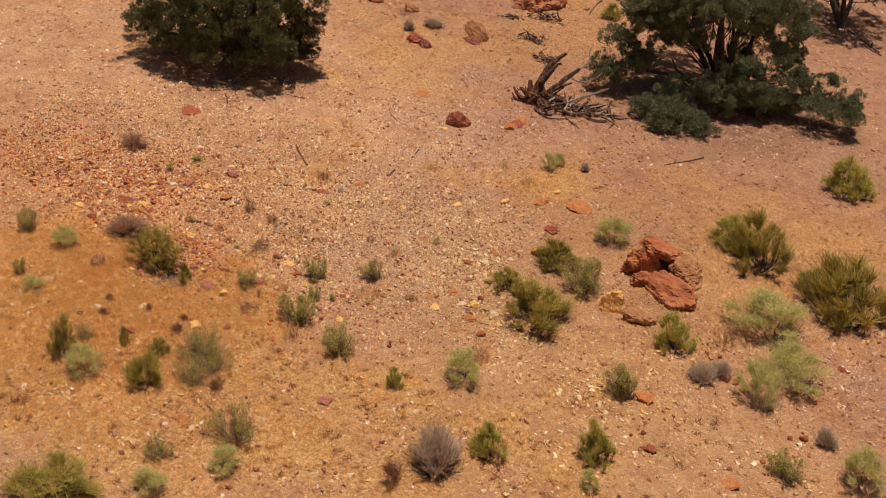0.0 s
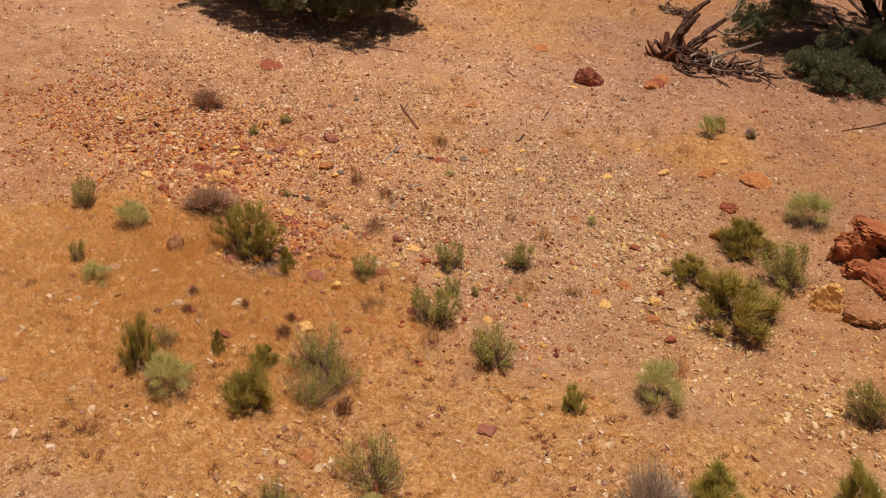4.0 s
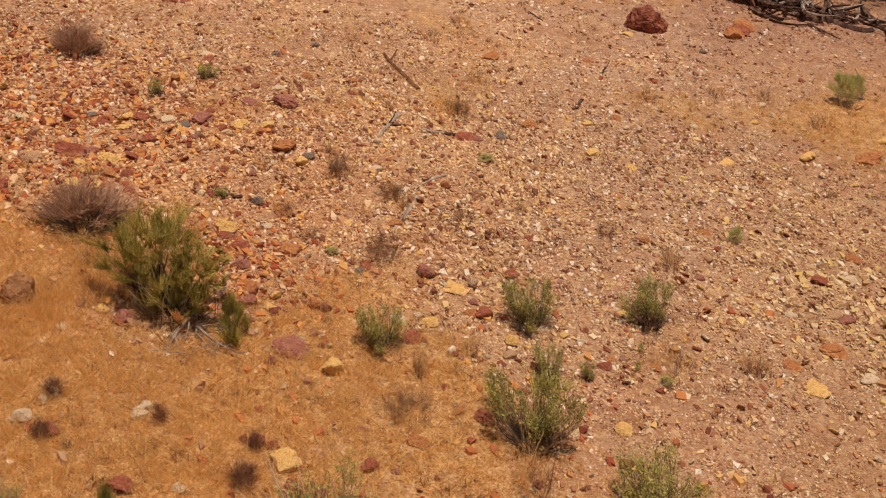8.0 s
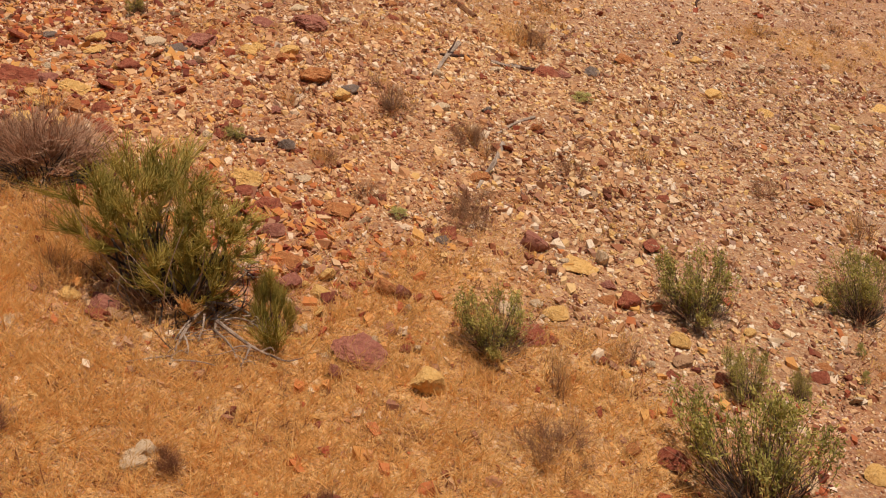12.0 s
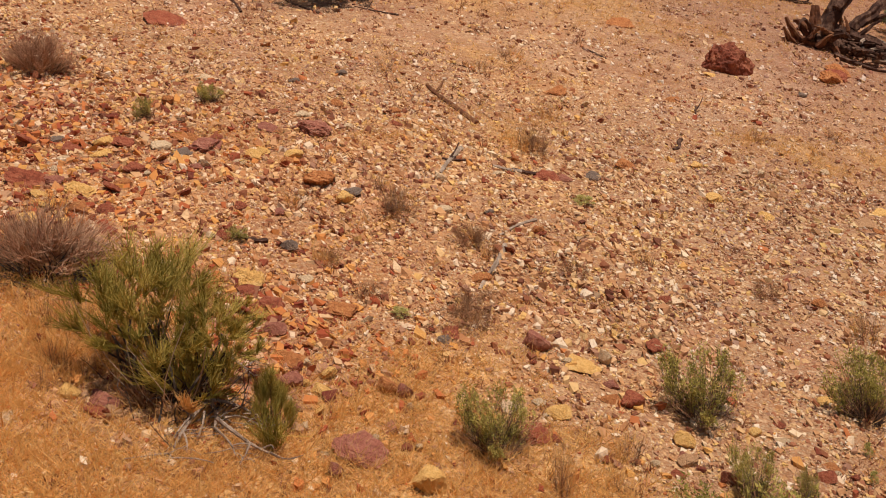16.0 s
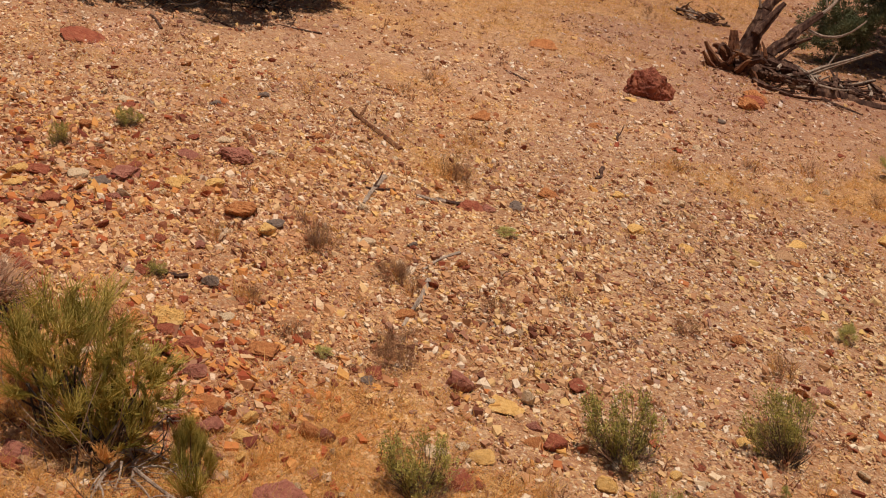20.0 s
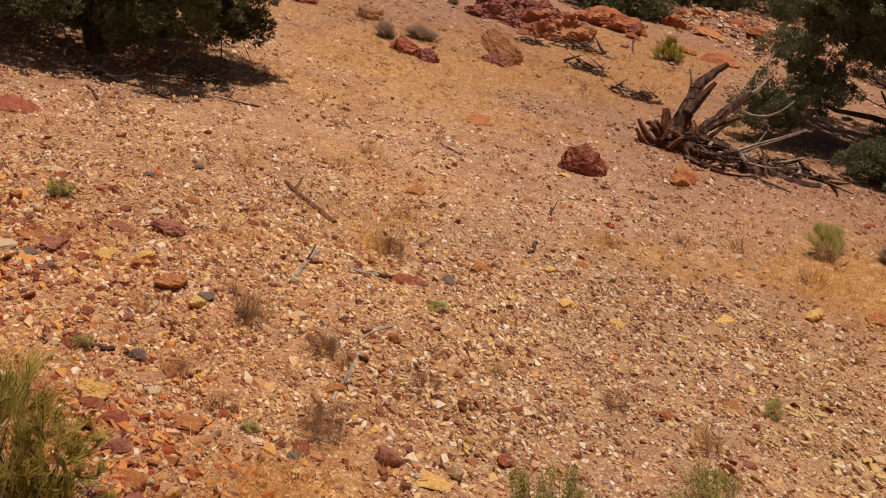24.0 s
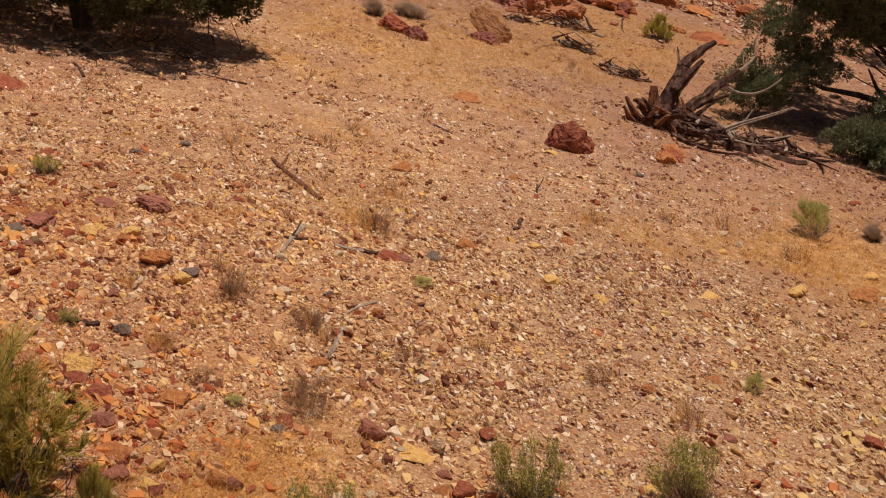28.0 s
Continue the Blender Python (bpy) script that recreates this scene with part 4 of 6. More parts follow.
shrub("sparse", -1.05, -6.35, 1.10, 0.62, "olive-green shrub with white dead twigs")
shrub("brown", -0.43, -6.43, 0.42, 0.30)
shrub("sparse", -0.75, -5.65, 1.05, 0.50)
shrub("sparse", -1.25, -5.20, 1.45, 0.62, "sprawling olive shrub with white dead twigs")
shrub("ephedra", -2.22, -5.50, 0.52, 0.42)
shrub("sparse", 0.46, -8.00, 1.36, 0.80, "sparse brownish green brush with bare twigs")
shrub("sparse", -1.01, -9.04, 0.79, 0.46)
shrub("pale", 0.53, -9.15, 0.78, 0.58)
shrub("pale", -0.82, -10.13, 0.81, 0.54)
shrub("ephedra", -2.76, -10.79, 1.89, 0.66)
shrub("dead", 5.15, -7.88, 1.20, 1.05)
shrub("bright", 6.26, -7.15, 0.88, 0.79)
shrub("brown", 4.23, -8.65, 0.71, 0.61)
shrub("bright", 8.81, -6.55, 0.90, 1.00, "bright green upright shrub")
shrub("ephedra", 6.19, 0.02, 1.05, 0.60)
shrub("ephedra", 7.61, 1.66, 1.40, 0.78)
shrub("sage", 8.45, 0.60, 1.25, 0.98)
shrub("ephedra", 7.19, -1.42, 1.80, 1.06)
shrub("straw", 7.48, -1.91, 0.93, 0.46)
shrub("pale", 9.35, 3.24, 1.16, 0.88)
shrub("pale", 7.48, 8.20, 0.46, 0.50)
shrub("bright", 10.93, -1.54, 1.08, 1.00, "dense round green shrub")
shrub("pale", 13.54, -0.03, 2.20, 1.21, "wide pale grey-green brush with a shaded base")
shrub("straw", 12.36, -0.82, 1.13, 0.72)
shrub("pale", 14.00, -2.15, 1.72, 1.05)
shrub("pale", 12.99, -3.14, 1.34, 1.02)
shrub("sage", 9.43, -3.98, 0.81, 0.86)
shrub("dead", 11.59, -2.76, 0.77, 0.48)
shrub("dead", 12.06, -2.34, 0.60, 0.42)
shrub("ephedra", 13.75, 3.37, 2.03, 1.71)
shrub("bright", 13.16, 4.57, 1.41, 0.93)
shrub("ephedra", 16.06, 1.45, 2.60, 1.84)
shrub("ephedra", 15.32, 2.77, 1.19, 0.75)
shrub("bright", 17.79, 9.74, 1.84, 1.24)
shrub("pale", 15.07, -5.83, 1.12, 1.01)
shrub("sage", 13.24, -5.89, 0.83, 0.59)
shrub("dead", 14.47, -4.46, 0.59, 0.45)
shrub("sage", -7.68, -1.14, 0.63, 0.69)
shrub("pale", -6.34, -1.66, 0.75, 0.58)
shrub("sage", -6.97, -3.22, 0.34, 0.47)
shrub("pale", -6.27, -3.87, 0.70, 0.37)
shrub("straw", 0.82, -3.97, 0.56, 0.62)
shrub("straw", 3.69, -1.23, 0.41, 0.32)
shrub("straw", 5.79, -3.40, 0.65, 0.53)
shrub("pale", 8.65, -7.64, 0.46, 0.51)
shrub("pale", 7.18, 7.85, 0.60, 0.62, "rounded yellowish-green tuft on the gravel")
shrub("straw", -0.11, 4.64, 0.57, 0.29)
shrub("rusty", -0.01, 1.11, 0.40, 0.24)
shrub("sage", -4.95, 3.33, 0.32, 0.27)
shrub("rusty", -1.07, 1.42, 0.45, 0.26)
shrub("rusty", -1.14, -0.17, 0.45, 0.27)
shrub("straw", -2.49, 0.61, 0.33, 0.17)
shrub("rusty", -1.07, 0.01, 0.47, 0.24)
shrub("rusty", -2.02, 0.07, 0.37, 0.21)
shrub("rusty", -1.04, 1.34, 0.35, 0.26)
shrub("pale", -1.72, -0.10, 0.19, 0.09)
shrub("pale", 3.96, 1.83, 0.25, 0.25)
shrub("straw", 0.10, -1.83, 0.40, 0.27)
shrub("rusty", -0.59, -3.16, 0.55, 0.26)
shrub("straw", -0.42, -2.39, 0.23, 0.40)
shrub("rusty", -0.58, -3.04, 0.75, 0.24, "low brown weeds and dry grass along a small bank")
shrub("brown", -5.04, -0.26, 0.15, 0.15)
shrub("brown", -4.25, -3.67, 0.28, 0.19)
shrub("brown", -3.07, -3.81, 0.21, 0.19)
shrub("brown", -4.17, -4.30, 0.26, 0.20)
shrub("brown", -2.06, -4.00, 0.20, 0.23)
shrub("brown", -2.09, -4.49, 0.39, 0.24)
shrub("straw", 3.59, -1.25, 0.35, 0.28)
shrub("straw", 2.55, -1.53, 0.34, 0.20)
shrub("sage", 2.24, -0.36, 0.21, 0.15)
shrub("rusty", -1.05, 0.21, 0.48, 0.27)
shrub("rusty", -1.81, 1.69, 0.48, 0.36)
shrub("rusty", -0.13, 4.58, 0.52, 0.33)
shrub("straw", -0.98, 1.52, 0.36, 0.24)
shrub("sage", -4.32, 4.25, 0.35, 0.24)
shrub("sage", -3.37, 0.69, 0.22, 0.13)
shrub("bright", 9.50, 24.13, 0.92, 0.78, "small bright green shrub in dry grass")
shrub("rusty", 5.22, 16.74, 0.40, 0.32)
shrub("dead", 1.65, 19.63, 0.87, 0.41)
shrub("dead", 0.63, 18.78, 0.56, 0.48)
shrub("rusty", 0.32, 20.66, 0.90, 0.45)
shrub("sage", 3.28, 26.61, 0.36, 0.39)
shrub("dead", 8.40, 8.07, 0.34, 0.32)
shrub("pale", 0.31, 3.01, 0.27, 0.12)
shrub("straw", -4.53, -1.42, 0.35, 0.35)
shrub("straw", -4.26, -1.52, 0.29, 0.39)
shrub("straw", -4.01, -1.75, 0.29, 0.29)
shrub("straw", -4.32, -1.92, 0.33, 0.26)
shrub("straw", -4.08, -1.98, 0.28, 0.24)
shrub("straw", -4.34, -2.19, 0.23, 0.21)
shrub("straw", -3.80, -2.02, 0.23, 0.23)
shrub("straw", -4.47, -1.16, 0.25, 0.31)
shrub("straw", -5.17, 0.72, 0.54, 0.27)
shrub("straw", -0.45, -2.32, 0.27, 0.49)
shrub("straw", -1.85, 1.69, 0.43, 0.37)
shrub("straw", -0.03, -2.22, 0.22, 0.18)
shrub("straw", 2.87, 0.70, 0.36, 0.42)
shrub("straw", 2.63, -1.25, 0.41, 0.26)
shrub("straw", -0.25, 4.67, 0.52, 0.37)
shrub("straw", 0.17, 6.17, 0.49, 0.33)
shrub("straw", 3.24, 6.42, 0.51, 0.26)
shrub("straw", 5.57, 7.55, 0.65, 0.34)
shrub("straw", 6.50, 6.63, 0.73, 0.36)
shrub("straw", 4.64, 7.27, 0.54, 0.27)
shrub("straw", -0.78, 7.86, 0.54, 0.25)
shrub("straw", -2.15, 7.03, 0.52, 0.26)
shrub("straw", -0.20, 8.88, 0.66, 0.28)
shrub("straw", 0.80, 1.59, 0.31, 0.24)
shrub("straw", -2.43, 0.55, 0.34, 0.22)
shrub("straw", -0.85, 1.19, 0.35, 0.29)
shrub("straw", -2.01, 2.18, 0.32, 0.25)
shrub("straw", -2.89, 1.54, 0.36, 0.24)
rock("rust", 6.00, 11.37, 0.51, 0.32)
rock("red", 9.14, 26.90, 0.55, 0.33)
rock("red", -1.41, 22.08, 0.86, 0.75, "red rock under the edge of a juniper")
rock("plum", 8.33, 24.89, 0.31, 0.21)
rock("red", 10.09, -5.75, 0.35, 0.27)
rock("red", 13.90, -4.36, 0.22, 0.22)
rock("red", 13.56, -4.44, 0.14, 0.13)
rock("plum", 9.66, 3.50, 0.35, 0.25)
rock("rust", 8.24, 5.25, 0.83, 0.48)
rock("red", 7.37, 3.54, 0.46, 0.32)
rock("rust", 11.86, -6.49, 0.53, 0.21)
rock("red", 15.43, -1.11, 0.22, 0.18)
rock("rust", 10.00, -3.96, 0.52, 0.32)
rock("plum", 2.18, -6.08, 0.36, 0.19)
rock("rust", -0.84, -7.76, 0.40, 0.19)
rock("cream", -3.31, -3.76, 0.17, 0.11)
rock("cream", -3.31, -3.69, 0.17, 0.13)
rock("cream", -2.66, -4.69, 0.16, 0.12)
rock("cream", -4.31, -3.79, 0.11, 0.13)
rock("cream", -4.52, -4.14, 0.10, 0.11)
rock("ochre", -1.68, -4.17, 0.25, 0.17)
rock("red", -0.88, -4.03, 0.20, 0.14)
rock("red", -1.59, -4.46, 0.24, 0.19)
rock("plum", -1.31, -4.47, 0.17, 0.14)
rock("red", -3.22, -4.74, 0.27, 0.19)
rock("plum", -0.62, -4.03, 0.11, 0.08)
rock("red", -1.91, -3.89, 0.15, 0.13)
rock("rust", 7.01, 5.50, 0.39, 0.22)
rock("ochre", 5.84, 5.14, 0.25, 0.21)
rock("red", 5.82, 11.02, 0.49, 0.29)
rock("plum", 5.10, 0.09, 0.23, 0.17)
rock("rust", 4.70, -0.60, 0.24, 0.16)
rock("cream", 5.05, -1.11, 0.24, 0.13)
rock("ochre", 6.37, 4.22, 0.15, 0.11)
rock("rust", 6.87, 5.34, 0.37, 0.21)
rock("ochre", 5.78, 5.05, 0.25, 0.21)
rock("rust", 2.12, 12.38, 0.56, 0.20)
rock("rust", 5.68, 10.72, 0.46, 0.30)
rock("ochre", 3.27, 9.75, 0.24, 0.10)
rock("red", 13.21, 35.53, 0.90, 0.45)
rock("outcrop", 12.13, 32.01, 1.04, 0.83, "orange rock block on the far slope", name="outcrop")
rock("red", 10.52, 34.51, 0.88, 0.53)
rock("rust", 13.16, 31.23, 1.23, 0.53)
rock("red", 15.95, 36.01, 0.92, 0.46)
rock("rust", 10.72, 26.25, 0.72, 0.43)
rock("outcrop", 11.56, 25.41, 1.24, 0.46)
rock("red", 15.19, 41.95, 1.28, 0.77)
rock("outcrop", 15.71, 32.91, 1.29, 0.86)
rock("rust", 14.82, 37.24, 0.70, 0.47)
shrub("pale", 2.22, -1.17, 0.08, 0.13, "small grey-green sprig standing in gravel")
shrub("pale", 2.14, -1.53, 0.08, 0.12, "small grey-green sprig standing in gravel")
shrub("pale", 2.46, -1.71, 0.17, 0.12)
shrub("rusty", 2.02, 1.28, 0.36, 0.24)


rock("plum", -2.79, -0.82, 0.20, 0.19)
rock("red", -2.91, -0.41, 0.29, 0.19)
rock("rust", -2.63, -1.19, 0.28, 0.14)
rock("cream", -2.48, -1.19, 0.08, 0.10)
rock("ochre", -2.29, -1.28, 0.15, 0.17, "bright yellow stone in a row of broken rocks")
rock("red", -2.56, -1.31, 0.08, 0.09)
rock("plum", -2.60, -1.50, 0.24, 0.20, "purplish red rock below a green shrub")
rock("ochre", -2.32, -1.51, 0.17, 0.12)
rock("ochre", -2.45, -1.46, 0.08, 0.09)
rock("cream", -2.57, -1.68, 0.08, 0.07)
rock("plum", -2.49, -1.80, 0.11, 0.12)
rock("cream", -2.41, -1.98, 0.09, 0.10)
rock("plum", -1.97, -2.21, 0.43, 0.26, "flat purplish red boulder in dry grass")
rock("plum", -2.12, -2.48, 0.12, 0.16)
rock("ochre", -4.15, -2.22, 0.18, 0.13)
rock("plum", -3.87, -2.25, 0.25, 0.17)
rock("red", -3.89, -2.35, 0.21, 0.11)
rock("tan", -3.79, -2.34, 0.18, 0.12)
rock("red", -4.56, -1.64, 0.06, 0.14)
rock("slate", -5.71, 2.54, 0.16, 0.10)
rock("red", -5.46, 2.35, 0.30, 0.12)
rock("ochre", -5.18, 2.50, 0.23, 0.18)
rock("red", -4.95, 2.52, 0.29, 0.15)
rock("ochre", -5.15, 2.26, 0.23, 0.11)
rock("cream", -5.50, 2.05, 0.14, 0.07)
rock("plum", -5.41, 1.42, 0.23, 0.18)
rock("red", -5.61, 1.38, 0.12, 0.15)
rock("slate", -4.28, 2.41, 0.20, 0.12)
rock("cream", -4.25, 2.34, 0.10, 0.07)
rock("plum", -4.05, 2.65, 0.35, 0.13)
rock("rust", -4.25, 2.82, 0.22, 0.11)
rock("cream", -5.48, 1.74, 0.12, 0.11)
rock("red", -4.67, 1.88, 0.24, 0.18)
rock("cream", -4.52, 1.82, 0.10, 0.09)
rock("rust", -4.69, 1.50, 0.18, 0.14)
rock("ochre", -5.07, 1.22, 0.31, 0.20)
rock("rust", -4.98, 0.85, 0.25, 0.16)
rock("red", -4.71, 0.87, 0.19, 0.12)
rock("ochre", -5.09, 0.51, 0.22, 0.09)
rock("rust", -4.89, 0.54, 0.19, 0.13)
rock("red", -4.57, 0.49, 0.19, 0.11)
rock("ochre", -3.48, 2.58, 0.19, 0.09)
rock("ochre", -3.04, 2.61, 0.21, 0.21)
rock("red", -3.49, 0.68, 0.16, 0.13)
rock("cream", -3.62, 0.65, 0.10, 0.09)
rock("plum", -3.04, 1.36, 0.14, 0.10)
rock("slate", -2.85, 0.68, 0.17, 0.19)
rock("ochre", -3.14, -0.10, 0.29, 0.20, "yellow ochre rock with a dark red base")
rock("cream", -2.64, 0.19, 0.15, 0.08)
rock("rust", -2.26, -0.22, 0.29, 0.16, "rust-orange rock with a shaded underside")
rock("red", -2.40, -0.34, 0.12, 0.09)
rock("red", -1.88, -0.44, 0.05, 0.06)
rock("red", -1.44, -0.27, 0.06, 0.06)
rock("red", -1.26, -0.27, 0.22, 0.12)
rock("slate", -1.33, -0.40, 0.15, 0.09)
rock("plum", -0.49, -0.23, 0.26, 0.31, "upright purplish red boulder on gravel")
rock("ochre", -0.09, -0.40, 0.33, 0.15)
rock("cream", 0.14, -0.26, 0.13, 0.23)
rock("cream", -0.23, -0.38, 0.09, 0.08)
rock("red", -0.54, -0.49, 0.08, 0.07)
rock("plum", -1.66, -1.29, 0.15, 0.20)
rock("rust", -1.80, -1.27, 0.20, 0.22, "rust-red rock with a purple side")
rock("cream", -1.61, -1.44, 0.06, 0.10)
rock("ochre", -0.39, -1.29, 0.22, 0.16, "long yellow stone lying in gravel")
rock("cream", -0.54, -1.15, 0.12, 0.07)
rock("rust", 0.10, -0.87, 0.17, 0.10)
rock("red", 0.28, -0.91, 0.24, 0.22, "rounded dark red stone beside a leafy bush")
rock("plum", 0.14, -0.63, 0.14, 0.11)
rock("red", -0.44, -1.67, 0.10, 0.07)
rock("red", -0.06, -1.89, 0.10, 0.07)
rock("cream", -1.53, -2.00, 0.06, 0.09)
rock("red", -1.62, -2.03, 0.10, 0.08)
rock("ochre", -1.43, -2.44, 0.24, 0.31, "upright orange-yellow stone standing in gravel")
rock("cream", -1.87, -1.97, 0.07, 0.08)
rock("ochre", 0.63, -1.44, 0.19, 0.18)
rock("plum", 0.60, -1.67, 0.14, 0.11)
rock("red", 0.49, -1.90, 0.12, 0.06)
rock("red", 0.90, -1.86, 0.15, 0.15)
rock("ochre", 1.27, -1.16, 0.12, 0.10)
rock("cream", 0.32, -1.82, 0.08, 0.09)
rock("red", 1.73, -1.59, 0.18, 0.11)
rock("rust", 1.83, -1.46, 0.16, 0.07)
rock("cream", 1.84, -1.53, 0.07, 0.07)
rock("red", 1.99, -1.52, 0.08, 0.07)
rock("cream", 1.01, -1.07, 0.16, 0.07)
rock("red", 1.53, -0.96, 0.11, 0.07)
rock("ochre", 2.07, -0.48, 0.15, 0.09)
rock("cream", 1.31, -1.70, 0.08, 0.06)
rock("ochre", 0.89, -2.03, 0.15, 0.07)
rock("plum", 3.24, 0.67, 0.16, 0.10)
rock("red", 2.37, -0.68, 0.08, 0.08)
rock("rust", 2.28, 7.92, 0.23, 0.13)
rock("cream", -3.10, 4.09, 0.22, 0.10)
rock("plum", -2.90, 3.49, 0.45, 0.32, "purplish red boulder on gravel")
rock("rust", 1.05, 4.68, 0.33, 0.20, "small rust-red boulder on gravel")
rock("red", -0.06, 3.74, 0.35, 0.18)
rock("slate", 0.55, 4.02, 0.19, 0.12)
rock("ochre", 2.05, 3.94, 0.23, 0.17)
rock("rust", 2.58, 1.37, 0.17, 0.14)
rock("cream", 3.96, 5.60, 0.16, 0.10)
rock("rust", 3.53, 2.02, 0.20, 0.11)
rock("cream", 3.87, 7.72, 0.14, 0.11)
rock("ochre", -3.41, 2.71, 0.20, 0.10)
rock("rust", -1.98, 5.08, 0.17, 0.10)
rock("rust", 0.40, 7.37, 0.35, 0.20)
rock("cream", -1.37, 2.84, 0.15, 0.16)
rock("red", -0.30, 1.96, 0.19, 0.14)
rock("slate", -0.82, 2.24, 0.11, 0.09)
rock("ochre", 0.31, 0.36, 0.08, 0.08)
rock("cream", -1.32, 2.06, 0.17, 0.11)
rock("rust", -1.97, 3.54, 0.14, 0.08)
rock("tan", 3.99, 4.02, 0.30, 0.14)
rock("cream", -4.55, 5.36, 0.30, 0.18, "pale cream stone on red rubble")
rock("red", -4.49, 5.08, 0.25, 0.09)
rock("rust", -2.73, 4.91, 0.18, 0.13)
rock("cream", -3.12, 4.06, 0.18, 0.12)
rock("red", -1.94, 4.55, 0.17, 0.11)
rock("plum", -4.07, 2.65, 0.36, 0.21)
rock("slate", -4.28, 2.44, 0.25, 0.11)
rock("ochre", -3.49, 2.59, 0.20, 0.11)
rock("rust", -3.05, 2.54, 0.25, 0.14)
rock("rust", -2.70, 2.10, 0.35, 0.27, "long rust-orange rock lying down the slope")
rock("ochre", -2.39, 1.79, 0.20, 0.20)
rock("slate", -2.32, 1.98, 0.21, 0.14)
rock("slate", -1.85, 1.89, 0.23, 0.14)
rock("plum", -4.04, 2.09, 0.15, 0.09)
rock("cream", -2.53, 3.99, 0.12, 0.09)
rock("slate", -3.42, 5.85, 0.16, 0.11)
rock("slate", -2.81, 6.45, 0.18, 0.14)
rock("cream", -3.62, 2.39, 0.15, 0.08)
rock("plum", -3.42, 3.33, 0.26, 0.12)
rock("red", -3.48, 4.05, 0.16, 0.10)
rock("red", -3.44, 1.34, 0.16, 0.10)
rock("plum", -3.05, 1.38, 0.16, 0.10)
rock("rust", -4.78, 3.97, 0.16, 0.21)
rock("rust", -4.34, 2.81, 0.30, 0.11)
rock("slate", 0.57, 4.07, 0.19, 0.12)
rock("cream", -0.67, 3.45, 0.11, 0.08)
rock("ochre", 2.11, 3.96, 0.17, 0.14)
rock("ochre", 2.65, 3.69, 0.20, 0.11)
rock("rust", -0.30, 1.95, 0.14, 0.17)
rock("cream", 2.73, 5.09, 0.13, 0.12)
rock("cream", 2.94, 5.08, 0.13, 0.17)
rock("rust", 2.59, 5.40, 0.18, 0.10)
rock("ochre", 2.06, 5.00, 0.18, 0.12)
rock("red", -0.82, 2.18, 0.09, 0.08)
rock("rust", -0.95, 0.80, 0.20, 0.12)
rock("rust", 5.61, 10.63, 0.41, 0.34, "flat rust-orange stone on the slope")
rock("rust", 5.79, 5.07, 0.19, 0.14)
rock("rust", 7.03, 5.39, 0.29, 0.19)
rock("ochre", 7.48, 6.26, 0.25, 0.15)
rock("cream", 5.58, 6.71, 0.12, 0.15)
rock("ochre", 4.33, 4.44, 0.25, 0.09)
rock("red", 9.02, 10.04, 0.20, 0.13)
rock("red", 6.61, 8.70, 0.15, 0.12)
rock("rust", 2.10, 12.39, 0.48, 0.16)
rock("plum", 0.17, 3.77, 0.20, 0.13)
rock("cream", 7.20, 8.35, 0.12, 0.10)
rock("slate", 4.79, 9.45, 0.16, 0.12)


rock("red", -3.14, -0.21, 0.20, 0.10)
rock("red", -2.89, -0.31, 0.16, 0.12)
rock("red", 12.15, -2.45, 0.35, 0.22)
rock("red", 12.45, -2.55, 0.25, 0.18)


rock("ochre", 6.95, 2.23, 0.27, 0.42, "upright yellow stone at the edge of a scree gully")
rock("ochre", 5.41, -1.15, 0.30, 0.26)
rock("rust", 5.35, -1.72, 0.30, 0.21)
rock("tan", 5.76, -1.75, 0.31, 0.16)
rock("red", 5.69, -2.34, 0.25, 0.20)
rock("red", 5.00, 1.11, 0.29, 0.18)
rock("rust", 4.74, -0.60, 0.36, 0.17)
rock("red", 5.54, -0.79, 0.17, 0.26)
rock("tan", 5.03, -1.11, 0.21, 0.12)
rock("cream", 4.73, -2.47, 0.12, 0.11)
rock("rust", 4.12, -1.00, 0.27, 0.12)
rock("cream", 5.48, 1.30, 0.22, 0.14)
rock("tan", 5.70, -1.20, 0.28, 0.18)
rock("cream", 5.98, -1.37, 0.23, 0.15)
rock("tan", 5.47, -0.02, 0.24, 0.15)
rock("cream", 5.93, 0.17, 0.20, 0.12)
rock("ochre", 6.12, -1.83, 0.20, 0.14)
rock("tan", 5.38, -2.21, 0.26, 0.16)
rock("cream", 4.36, 0.10, 0.17, 0.10)
rock("tan", 4.95, 0.18, 0.24, 0.12)
rock("rust", 5.70, 1.88, 0.23, 0.13)
rock("cream", 6.22, 1.63, 0.19, 0.13)
rock("cream", -4.43, -4.07, 0.20, 0.21)
rock("cream", -4.26, -3.66, 0.17, 0.13)
rock("cream", -5.54, -3.58, 0.17, 0.09)
rock("cream", -3.26, -3.65, 0.16, 0.16)
rock("red", -4.10, -4.20, 0.21, 0.19)
rock("red", -2.06, -3.89, 0.19, 0.18)
rock("ochre", -1.73, -4.06, 0.31, 0.18)
rock("tan", -6.11, 0.96, 0.30, 0.18)
rock("ochre", -6.88, 0.67, 0.29, 0.18)
rock("red", -6.28, 0.14, 0.28, 0.24)
rock("cream", -4.49, -2.57, 0.18, 0.09)
rock("cream", -5.27, -3.20, 0.17, 0.10)
rock("tan", -6.12, -3.27, 0.31, 0.16)
rock("cream", -6.00, -4.64, 0.16, 0.10)
rock("rust", -0.40, -3.55, 0.24, 0.12)
rock("ochre", 1.85, -2.65, 0.21, 0.12)
rock("tan", 0.59, -1.73, 0.17, 0.12)
rock("red", 0.66, 0.08, 0.24, 0.10)
